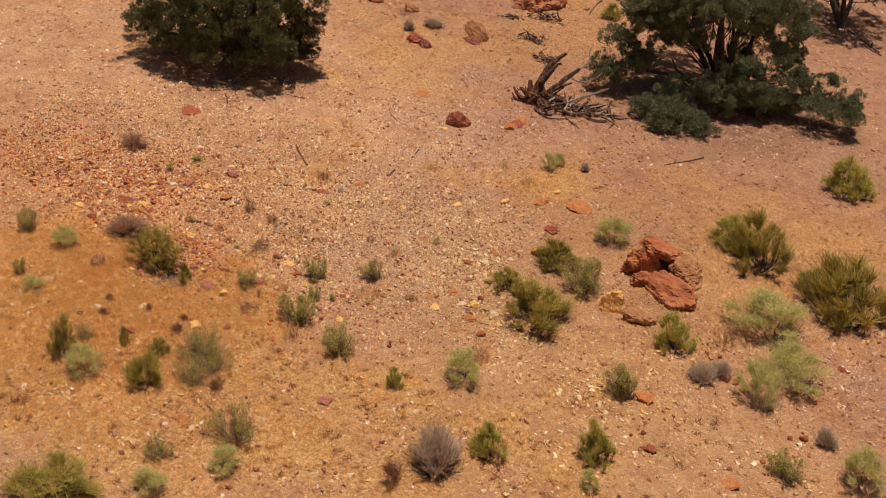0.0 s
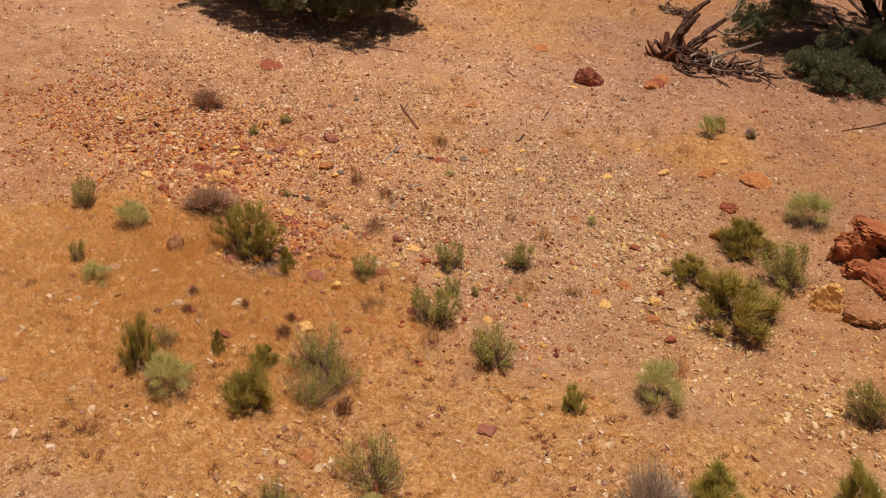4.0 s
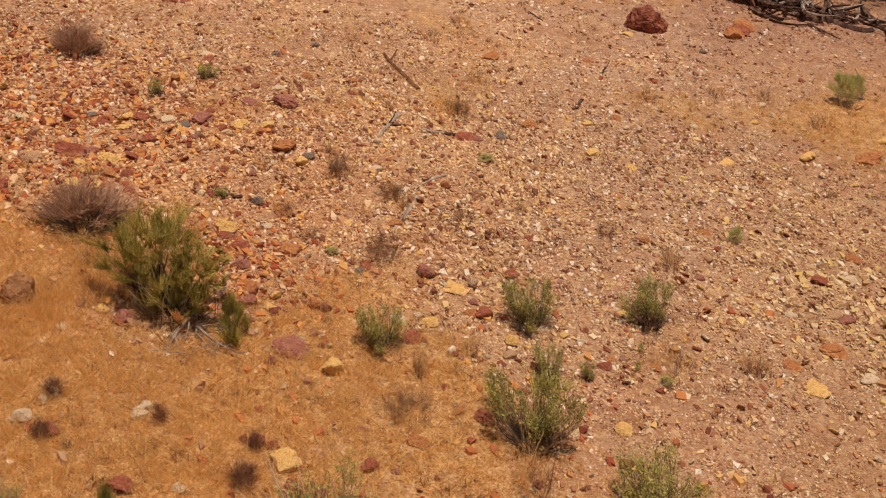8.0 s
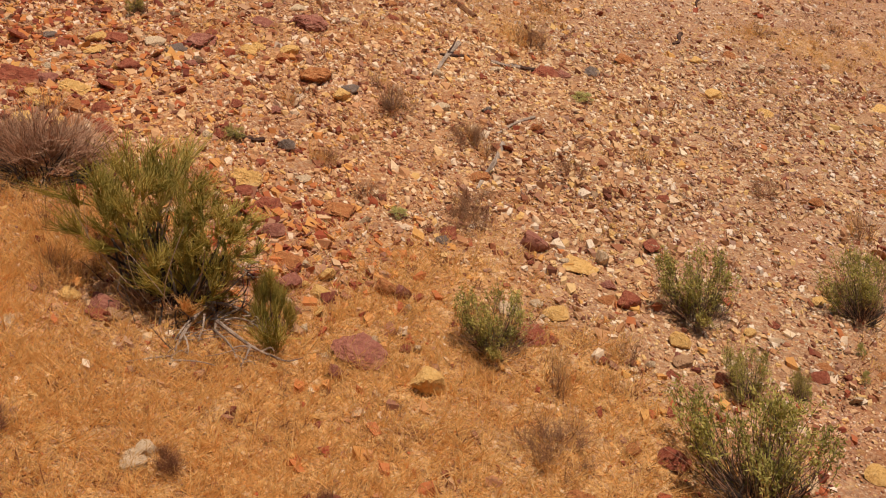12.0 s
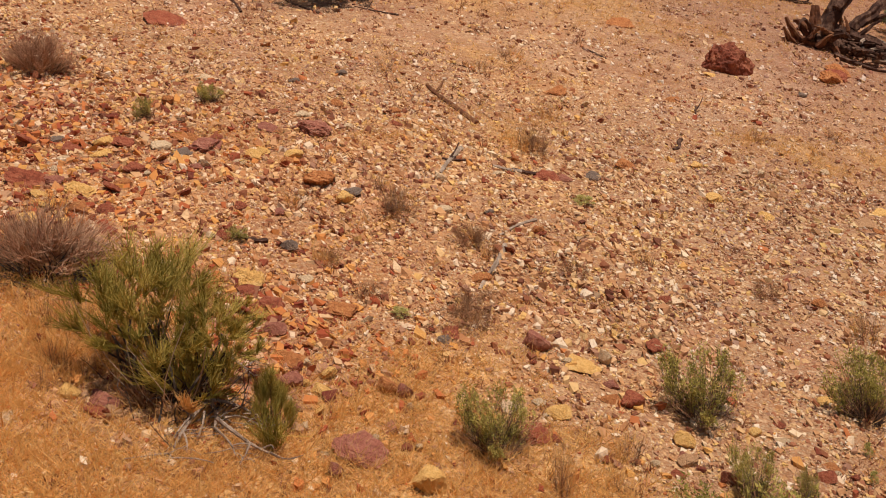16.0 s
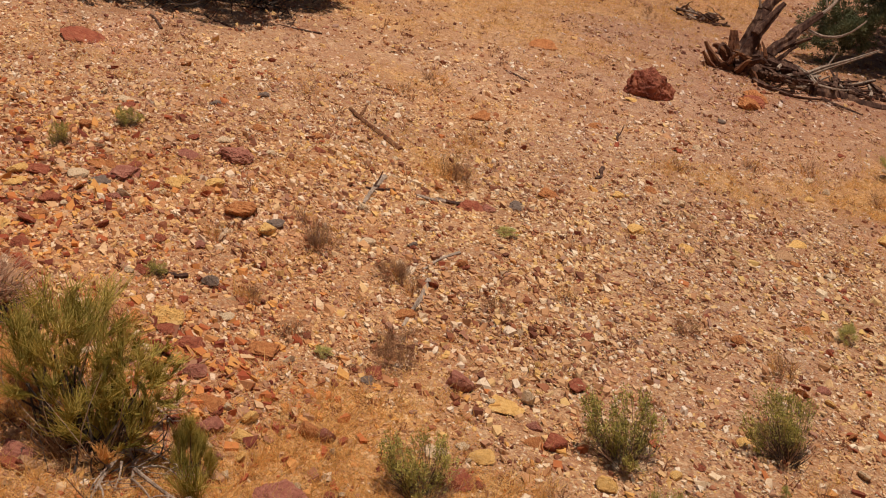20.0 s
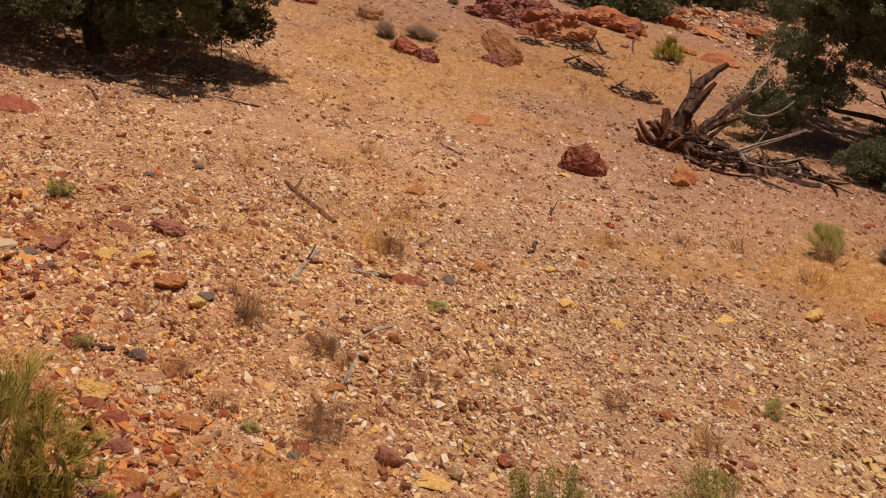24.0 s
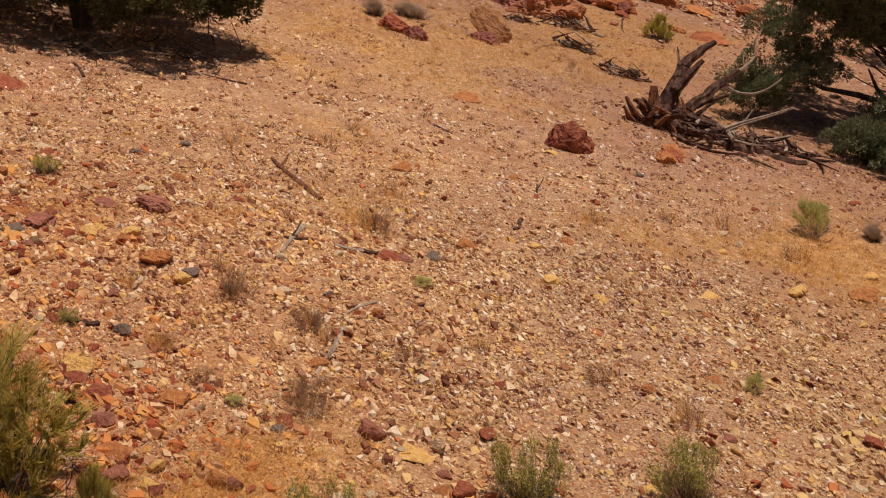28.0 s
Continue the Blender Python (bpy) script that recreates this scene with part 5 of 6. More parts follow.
rock("cream", -0.76, -1.29, 0.22, 0.14)
rock("rust", 2.37, -1.41, 0.18, 0.11)
rock("red", -0.62, -1.66, 0.31, 0.18)


rock("red", 0.29, -3.02, 0.24, 0.16)
rock("rust", 0.01, -2.93, 0.14, 0.10)
rock("red", -5.66, 1.27, 0.40, 0.23)
rock("ochre", -5.34, 0.45, 0.25, 0.12)
rock("ochre", 4.31, -1.42, 0.34, 0.15)
rock("red", 1.81, -3.21, 0.17, 0.12)
rock("red", -5.69, 7.99, 0.70, 0.17)
ledge(-5.10, -2.30, 0.40, 0.45, 42, "broken brown rock standing in the grass", SLAB, "rock", 0.3, 0.6, 0.2, 20, -14, 5)


def bent(a, through_point, b, r0, r1, steps=5):
    """Rows of x, y, z, radius along a curve from a to b that passes through a middle point."""
    a, m, b = (np.array(q) for q in (a, through_point, b))
    c = 2 * m - (a + b) / 2
    rows = []
    for s in np.linspace(0, 1, steps):
        q = a * (1 - s) ** 2 + c * 2 * s * (1 - s) + b * s * s
        rows.append((*q, r0 + (r1 - r0) * s))
    return rows


TREE = []


def dead_tree(piece, a, m, b, r0, r1, tone=None, on=False):
    if on:
        TREE[-1][1].extend(bent(a, m, b, r0, r1)[1:])
        return
    TREE.append((piece, bent(a, m, b, r0, r1), tone))


dead_tree("trunk", (0.1, 0.0, -0.02), (0.66, -0.05, -0.13), (1.34, -0.1, -0.41), 0.250, 0.170)
dead_tree("trunk", (1.34, -0.1, -0.41), (1.64, -0.72, -0.59), (2.14, -0.69, -0.63), 0.160, 0.100, on=True)
dead_tree("trunk", (2.14, -0.69, -0.63), (2.61, -1.0, -0.85), (3.05, -0.9, -0.89), 0.090, 0.050, BLEACHED, on=True)
dead_tree("trunk", (0.36, 0.15, 0.25), (0.83, 0.1, 0.13), (1.43, 0.05, -0.07), 0.170, 0.100)
dead_tree("trunk", (1.17, 0.2, -0.06), (1.76, 0.1, -0.28), (2.34, 0.0, -0.42), 0.120, 0.070)
dead_tree("main_limb", (0.19, 0.0, 0.12), (0.55, 0.1, 0.66), (0.81, 0.15, 1.16), 0.162, 0.115)
dead_tree("main_limb", (0.81, 0.15, 1.16), (1.13, 0.2, 1.49), (1.55, 0.25, 1.78), 0.106, 0.043, on=True)
dead_tree("limb", (0.55, -0.05, 0.63), (0.89, 0.0, 0.96), (1.2, 0.05, 1.33), 0.130, 0.045)
dead_tree("limb", (0.16, 0.1, 0.23), (0.13, 0.1, 0.5), (0.16, 0.1, 0.76), 0.120, 0.060, BROKEN)
dead_tree("stub", (0.72, 0.15, 1.25), (0.72, 0.15, 1.47), (0.68, 0.15, 1.64), 0.030, 0.012, BLEACHED)
dead_tree("limb", (0.8, 0.05, 0.0), (0.92, 0.1, 0.28), (1.28, 0.15, 0.56), 0.136, 0.106)
dead_tree("limb", (1.28, 0.15, 0.56), (1.63, 0.2, 0.85), (2.07, 0.25, 1.16), 0.120, 0.060, on=True)
dead_tree("limb", (1.08, 0.05, 0.37), (1.44, 0.05, 0.53), (1.77, 0.05, 0.62), 0.060, 0.030)
dead_tree("limb", (0.92, 0.0, 0.08), (1.23, 0.0, 0.32), (1.48, 0.0, 0.45), 0.060, 0.020)
dead_tree("twig", (2.04, 0.3, 1.15), (2.4, 0.3, 1.46), (2.45, 0.3, 1.71), 0.030, 0.020, BLEACHED)
dead_tree("twig", (2.45, 0.3, 1.71), (2.49, 0.3, 1.93), (2.62, 0.3, 2.11), 0.020, 0.010, BLEACHED, on=True)
dead_tree("twig", (2.2, 0.3, 1.33), (2.2, 0.3, 1.5), (2.24, 0.3, 1.65), 0.016, 0.008, BLEACHED)
dead_tree("twig", (1.75, 0.2, 0.83), (2.33, 0.1, 0.65), (2.97, 0.1, 1.01), 0.035, 0.014, BLEACHED)
dead_tree("limb", (1.38, 0.0, -0.23), (2.1, 0.0, 0.02), (3.2, 0.0, 0.38), 0.075, 0.020, BLEACHED)
dead_tree("limb", (1.87, 0.05, -0.06), (2.49, 0.05, 0.14), (3.06, 0.05, 0.31), 0.045, 0.014, BLEACHED)
dead_tree("twig", (2.07, 0.0, 0.02), (2.2, 0.0, 0.18), (2.3, 0.0, 0.33), 0.020, 0.008, BLEACHED)
dead_tree("limb", (1.34, -0.46, -0.45), (1.79, -0.1, -0.3), (2.12, -0.1, -0.17), 0.045, 0.015, BLEACHED)
dead_tree("limb", (1.79, -0.75, -0.61), (2.45, -0.1, -0.38), (3.12, 0.0, -0.22), 0.050, 0.015, BLEACHED)
dead_tree("limb", (2.68, 0.23, -0.33), (2.87, 0.0, -0.31), (3.16, 0.1, -0.22), 0.035, 0.012)
dead_tree("limb", (3.05, -0.9, -0.89), (3.49, -0.3, -0.76), (3.69, -0.3, -0.73), 0.050, 0.020, BLEACHED)
dead_tree("limb", (3.32, -0.64, -0.78), (3.38, -0.93, -0.95), (3.18, -1.54, -1.17), 0.035, 0.012)
dead_tree("limb", (0.36, -0.61, -0.35), (0.63, -1.07, -0.59), (1.02, -1.03, -0.64), 0.060, 0.030)
dead_tree("limb", (0.46, -0.68, -0.41), (0.82, -1.37, -0.74), (1.52, -1.21, -0.79), 0.040, 0.015)
dead_tree("limb", (1.55, -1.12, -0.75), (1.83, -1.48, -0.97), (2.07, -1.88, -1.16), 0.030, 0.012)
dead_tree("limb", (0.95, -0.1, -0.25), (1.28, -0.2, -0.37), (1.77, -0.2, -0.46), 0.050, 0.020)
dead_tree("root", (0.25, 0.0, -0.11), (-0.21, -0.1, 0.04), (-0.49, -0.1, 0.5), 0.150, 0.025, BROKEN)
dead_tree("root", (0.19, 0.0, -0.12), (-0.31, -0.15, -0.05), (-0.56, -0.2, 0.29), 0.120, 0.025, BROKEN)
dead_tree("root", (0.13, 0.0, -0.18), (-0.42, -0.2, -0.16), (-0.56, -0.2, 0.07), 0.120, 0.025, BROKEN)
dead_tree("root", (0.25, 0.1, -0.1), (-0.09, 0.1, 0.35), (-0.27, 0.15, 0.47), 0.120, 0.025, BROKEN)
dead_tree("root", (0.16, -0.1, -0.19), (-0.23, -0.3, -0.26), (-0.52, -0.35, -0.21), 0.090, 0.025, BROKEN)
dead_tree("root", (0.22, -0.1, -0.19), (-0.1, -0.35, -0.34), (-0.29, -0.4, -0.39), 0.080, 0.025, BROKEN)
dead_tree("root", (0.29, 0.15, 0.09), (0.01, 0.2, 0.37), (-0.05, 0.25, 0.54), 0.090, 0.025, BROKEN)
dead_tree("root", (0.25, -0.2, -0.2), (0.25, -0.4, -0.38), (0.12, -0.5, -0.49), 0.090, 0.025, BROKEN)
dead_tree("root", (0.43, -0.2, -0.14), (0.49, -0.4, -0.42), (0.41, -0.5, -0.55), 0.080, 0.025, BROKEN)


def dead_tree_tangle():
    """A tangle of broken branches along the trunk."""
    rng = np.random.default_rng(3)
    for k in range(26):
        a = np.array([rng.uniform(-0.1, 0.9), rng.uniform(-0.35, 0.1), rng.uniform(-0.15, 0.25)])
        way = unit(rng.normal(size=3) * (1, 0.6, 0.9) + (-0.35, -0.35, 0.25)) * rng.uniform(0.25, 0.6)
        bend = rng.normal(0, 0.07, 3)
        dead_tree("root", tuple(a), tuple(a + way * 0.5 + bend), tuple(a + way), rng.uniform(0.035, 0.075), 0.012, BROKEN if k % 2 else None)
    for k in range(80):
        x = rng.uniform(0.53, 3.5)
        z = -0.18 - 0.171 * (x - 0.53) + rng.uniform(-0.14, 0.18)
        a, long = (rng.uniform(-0.7, 0.9) if k % 3 else rng.uniform(1.0, 2.2)), rng.uniform(0.32, 0.9)
        back, r = rng.uniform(0, 0.75) * (1 - 0.2 * (x - 0.53)), rng.uniform(0.02, 0.05)
        pts = []
        for q in range(3):
            pts.append((x, (z + 0.04 + 0.163 * x) / 0.4377 - back, z))
            x, z, a = x + long / 2 * math.cos(a), z + long / 2 * math.sin(a) * 0.7, a + rng.normal(0, 0.35)
        dead_tree("branch", *pts, r, r * 0.35, BLEACHED if k % 4 == 0 else None)


dead_tree_tangle()
log("fallen_dead_tree", "fallen dead juniper with upturned broken roots and bare bleached limbs", "dead tree", TREE, DEADWOOD, 14, 0.006, 5).matrix_basis = pose(6.08, 13.44, ground_at(6.08, 13.44) + 0.05)


def brush_pile(x, y, wide, seed, label):
    """A loose heap of bare branches."""
    rng = np.random.default_rng(seed)
    rows = []
    for k in range(46):
        cx, cy, a = rng.normal(0, 0.22) * wide, rng.normal(0, 0.13) * wide, rng.uniform(0, 6.28)
        n = rng.uniform(0.10, 0.38) * wide
        lift, rise, pts = rng.uniform(0.005, 0.10) * wide, rng.normal(0.10, 0.35), []
        for s in (-0.5, -0.2, 0.1, 0.3, 0.5):
            px, py = cx + math.cos(a) * n * s + rng.normal(0, 0.03) * wide, cy + math.sin(a) * n * s * 0.7 + rng.normal(0, 0.03) * wide
            pts.append((px, py, -0.163 * px + 0.4377 * py + max(0.01, lift + rise * n * (s + 0.5)), 0.014 * wide * rng.uniform(0.4, 1.6) * (0.9 - s * 1.2)))
        rows.append(("branch", pts, BLEACHED if k % 5 == 0 else BROKEN if k % 3 == 0 else None))
    log("brush_pile", label, "branches", rows, DEADWOOD, 6, 0.08, seed).matrix_basis = pose(x, y, ground_at(x, y))


brush_pile(6.45, 22.80, 1.7, 3, "heap of dark fallen branches below a rock outcrop")
brush_pile(4.90, 22.30, 1.0, 9, "few dark dead branches below a rock outcrop")
brush_pile(6.10, 19.90, 1.5, 4, "low heap of dark dead branches on dry grass")
brush_pile(6.75, 17.80, 1.4, 6, "scattered dark dead branches behind a fallen tree")


def stick(x0, y0, x1, y1, r, label, tone=None, side=0):
    """A fallen stick between two places on the slope."""
    x, y = (x0 + x1) / 2, (y0 + y1) / 2
    rng = np.random.default_rng(int(abs(x * 100 + y * 10)))
    pts = []
    for s in (0, 0.25, 0.5, 0.75, 1):
        px, py = x0 + (x1 - x0) * s + rng.normal(0, 0.02), y0 + (y1 - y0) * s + rng.normal(0, 0.02)
        pts.append((px - x, py - y, ground_at(px, py) - ground_at(x, y) + r * 0.8, r * (0.6 + 0.5 * s)))
    rows = [("stem", pts, tone)]
    for k in range(side):
        b = pts[1 + 2 * k % 4]
        rows.append(("side_twig", [b, (b[0] + 0.08, b[1] + 0.05, b[2] + 0.10, r * 0.5), (b[0] + 0.13, b[1] + 0.1, b[2] + 0.22, r * 0.25)], tone))
    log("stick", label, "branch", rows, DEADWOOD, 6, 0.10, 7).matrix_basis = pose(x, y, ground_at(x, y))


stick(-1.58, 6.68, -0.89, 5.32, 0.036, "fallen brown stick lying across the gravel", BROKEN, 1)
stick(-1.38, 3.55, -1.00, 3.66, 0.022, "dark fallen branch half buried in gravel", side=1)
stick(-1.35, 3.00, -1.13, 4.11, 0.033, "forked bleached grey stick", BLEACHED)
stick(-0.71, 3.72, -0.40, 3.70, 0.035, "short grey log among stones", BLEACHED)
stick(-0.46, 3.79, -0.11, 3.77, 0.035, "short dark log among stones")
stick(-0.98, 0.61, -0.67, 1.53, 0.028, "bleached grey forked stick on gravel", BLEACHED, 1)
stick(-0.74, 1.74, -0.33, 2.26, 0.018, "thin pale stick on gravel", BLEACHED)
stick(1.12, 10.37, 1.53, 9.86, 0.020, "thin dark twig on the sand")
stick(1.84, 5.44, 2.05, 5.93, 0.030, "small dark twig on gravel")
stick(11.21, 9.66, 12.70, 10.82, 0.024, "dark fallen branch on bare ground", side=1)
stick(2.51, 7.26, 2.62, 7.68, 0.018, "small upright dead twig", side=1)
stick(8.42, 24.25, 9.46, 27.72, 0.034, "small dark upright twig")
stick(-3.43, 0.69, -3.09, 0.73, 0.027, "short dark stick among gravel")
stick(21.28, 25.58, 21.94, 24.41, 0.037, "dark dead branch below a juniper", side=1)
stick(20.97, 27.35, 21.88, 24.74, 0.050, "dark dead branch below a juniper", side=2)
stick(-4.95, 9.76, -4.68, 8.99, 0.025, "dark root stub at the edge of the shade")
stick(-4.18, 10.48, -3.43, 9.71, 0.021, "dark dead branch at the edge of the shade", side=1)
stick(-2.88, 10.55, -2.09, 10.43, 0.021, "dark dead branch below a juniper", side=1)
stick(0.68, -4.01, 1.03, -4.52, 0.015, "thin bleached twig in dry grass", BLEACHED)


def dead_branches(x, y, w, count, seed, label):
    """Bleached dead branches splayed on the ground under a shrub."""
    rng = np.random.default_rng(seed)
    rows = []
    for k in range(count):
        a = rng.uniform(-2.9, 0.1)
        p, z, pts = np.zeros(2), 0.16 * w, []
        n = rng.uniform(0.35, 0.62) * w
        for s in range(5):
            pts.append((p[0], p[1], max(-0.163 * p[0] + 0.4377 * p[1], -9) + z, 0.022 * w * (1 - s * 0.19)))
            a += rng.normal(0, 0.35)
            p = p + np.array([math.cos(a), math.sin(a) * 0.55]) * n / 4
            z = max(0.02, z - 0.04 * w + rng.normal(0, 0.02) * w)
        rows.append(("branch", pts, None))
        b = pts[2]
        rows.append(("twig", [b, (b[0] + rng.normal(0, 0.08) * w, b[1] - 0.05 * w, b[2] + 0.03, 0.008 * w), (b[0] + rng.normal(0, 0.16) * w, b[1] - 0.12 * w, b[2] - 0.02, 0.004 * w)], None))
    log("dead_branches", label, "branches", rows, BLEACHED, 6, 0.12, seed).matrix_basis = pose(x, y, ground_at(x, y))


ledge(3.62, 18.95, 1.25, 0.80, 38, "leaning tan stone slab with a dark plum lower edge", SLAB, "slab_rock", 0.3, 0.34, 0.38, -12, 44, -18)
ledge(3.45, 18.75, 0.80, 0.40, 39, "dark plum stone under a leaning slab", CRAG, crag=0.3, turn=-25, lean=32)
# a rusty ledge with a hollow under its overhang
ledge(10.22, 2.00, 1.15, 1.00, 4, "craggy rusty rock ledge beside a dark hollow", crag=1.3)
ledge(10.72, 2.02, 1.35, 0.42, 6, "overhanging rusty rock above a dark hollow", crag=0.7, deep=0.85, lift=1.42, tip=10, lean=22)
ledge(10.88, 2.62, 1.00, 0.75, 40, "dark rock at the back of a hollow", SLAB, crag=0.5)
ledge(11.45, 1.80, 1.12, 0.85, 26, "smooth purplish brown block at the end of a rock ledge", SLAB, crag=0.2, deep=1.1, lean=24, tip=30)
ledge(10.92, 0.82, 1.75, 0.58, 9, "sloping rust-orange rock slab below a ledge", crag=0.6, deep=0.66, turn=-40, lean=24, tip=30, lift=0.2)
ledge(10.22, 1.38, 0.80, 0.48, 27, "broken rusty block below a rock ledge")
ledge(9.22, -0.02, 0.66, 0.95, 28, "upright yellow ochre rock block", OCHRE, crag=0.5)
ledge(10.00, -0.38, 0.95, 0.45, 29, "flat rust-brown slab half buried in dry grass", SLAB, crag=0.5, deep=0.8, lean=16)
# the outcrop on the rise
ledge(4.25, 25.80, 1.35, 0.80, 21, "craggy purplish red rock at the end of an outcrop", CRAG)
ledge(4.95, 26.20, 2.00, 1.25, 22, "craggy purplish red rock outcrop on the rise", CRAG)
ledge(5.85, 26.00, 1.90, 1.15, 30, "broken purple-red rock face of an outcrop", CRAG, crag=1.3)
ledge(5.20, 25.05, 1.45, 0.95, 32, "dark plum-coloured rock in the middle of an outcrop", CRAG, crag=1.3)
ledge(6.15, 24.85, 1.95, 1.15, 23, "lumpy purple and orange-red rock outcrop in dry grass", MIXED, crag=1.3)
ledge(5.70, 24.10, 1.60, 0.95, 41, "broken purple and rust rock along the foot of an outcrop", MIXED, crag=1.2)
ledge(6.85, 24.70, 1.05, 0.70, 33, "rust-orange block at the foot of an outcrop")
ledge(8.70, 28.90, 2.10, 0.85, 24, "rounded orange rock ledge on the rise", crag=0.5, lean=14)
ledge(9.20, 28.20, 1.60, 0.80, 34, "smooth orange-tan rock ledge in dry grass", crag=0.4, lean=16)
ledge(9.35, 27.70, 0.55, 0.50, 35, "dark purplish block at the end of an orange ledge", CRAG, crag=0.4)
ledge(1.05, 17.70, 0.80, 0.45, 25, "dark red rock outcrop among grey weeds", RED)
ledge(1.55, 17.30, 0.55, 0.40, 36, "dark plum stone among grey weeds", CRAG)
ledge(0.40, 21.40, 0.70, 0.40, 37, "brown rock among dry weeds", SLAB)
ledge(3.72, 10.33, 0.88, 0.72, 31, "weathered dark maroon boulder on gravel", MAROON, "boulder", 0.12)
dead_branches(-1.13, -5.74, 0.85, 4, 13, "white dead twigs in a green shrub")
dead_branches(-4.68, -0.16, 0.57, 5, 12, "grey dead branches in a dry bush")
SPLAYED = []


def splayed(piece, a, m, b, r0, r1):
    SPLAYED.append((piece, bent(a, m, b, r0 * 0.76, r1 * 0.76), None))
    rng = np.random.default_rng(len(SPLAYED))
    for u in (0.1, 0.3, 0.45, 0.6, 0.75, 0.9):
        at = np.array(m) * (1 - u) + np.array(b) * u
        tip = at + rng.normal(0, 1, 3) * (0.13, 0.08, 0.03) + (0.06, -0.05, 0.0)
        SPLAYED.append(("twig", bent(tuple(at), tuple((at + tip) / 2 + rng.normal(0, 0.015, 3)), tuple(tip), r1 * 0.7, r1 * 0.3), None))


splayed("branch", (0.04, -0.14, 0.03), (-0.08, -0.47, -0.14), (-0.12, -0.82, -0.32), 0.025, 0.010)
splayed("branch", (0.04, -0.14, 0.03), (0.24, -0.07, -0.02), (0.43, -0.15, -0.12), 0.022, 0.009)
splayed("branch", (0.14, -0.36, -0.08), (0.40, -0.52, -0.24), (0.62, -0.56, -0.33), 0.024, 0.010)
splayed("branch", (0.03, -0.30, -0.04), (0.04, -0.41, -0.12), (0.02, -0.51, -0.21), 0.015, 0.006)
splayed("branch", (0.14, -0.48, -0.13), (0.26, -0.52, -0.23), (0.32, -0.64, -0.31), 0.015, 0.006)
splayed("branch", (-0.04, -0.36, -0.05), (-0.10, -0.45, -0.12), (-0.14, -0.55, -0.20), 0.013, 0.005)
splayed("branch", (0.21, -0.13, 0.01), (0.26, 0.01, 0.02), (0.37, -0.02, -0.05), 0.013, 0.005)
splayed("branch", (0.05, 0.53, 0.32), (0.19, 0.50, 0.23), (0.30, 0.41, 0.15), 0.018, 0.007)
splayed("branch", (0.26, 0.41, 0.24), (0.26, 0.53, 0.25), (0.25, 0.65, 0.26), 0.010, 0.004)
splayed("branch", (-0.07, -0.58, -0.14), (-0.03, -0.63, -0.21), (-0.02, -0.68, -0.28), 0.010, 0.004)
splayed("branch", (0.42, -0.60, -0.23), (0.40, -0.65, -0.29), (0.37, -0.70, -0.35), 0.011, 0.004)
splayed("branch", (0.04, -0.14, 0.03), (0.11, -0.25, -0.06), (0.12, -0.36, -0.16), 0.025, 0.010)
splayed("branch", (0.19, -0.34, -0.08), (0.32, -0.21, -0.09), (0.47, -0.27, -0.18), 0.015, 0.006)
log("dead_branches", "bleached grey dead branches splayed below a green shrub", "branches", SPLAYED, BLEACHED, 7, 0.10, 11).matrix_basis = pose(-3.16, -1.96, -0.23)

juniper(-5.3, 12.3, 6.0, 3.35, 3, "dark green juniper with low spreading branches shading the ground", JUNIPER_DARK, clumps=185, leaves=1500, skirt=0.20, gap=0.10, clump=0.62, leaf_size=0.56, spacing=0.95,
        lobes=[(0.0, -1.2, 1.30, 0.60, 4), (-1.4, -0.8, 1.20, 0.60, 4), (0.9, -1.4, 1.1, 0.45, 3), (2.03, -0.1, 1.22, 0.54, 4), (2.63, 0.3, 1.82, 0.41, 3), (1.06, -0.7, 1.08, 0.54, 4), (-2.63, -0.1, 1.04, 0.56, 4), (-3.32, 0.9, 1.35, 0.47, 3), (2.91, -0.0, 1.09, 0.27, 2), (-4.23, 1.1, 0.77, 0.34, 2)],
        dead_skirt=[(2.2, -0.9, 0.35, 0.8), (0.4, -1.9, 0.3, 0.9)])
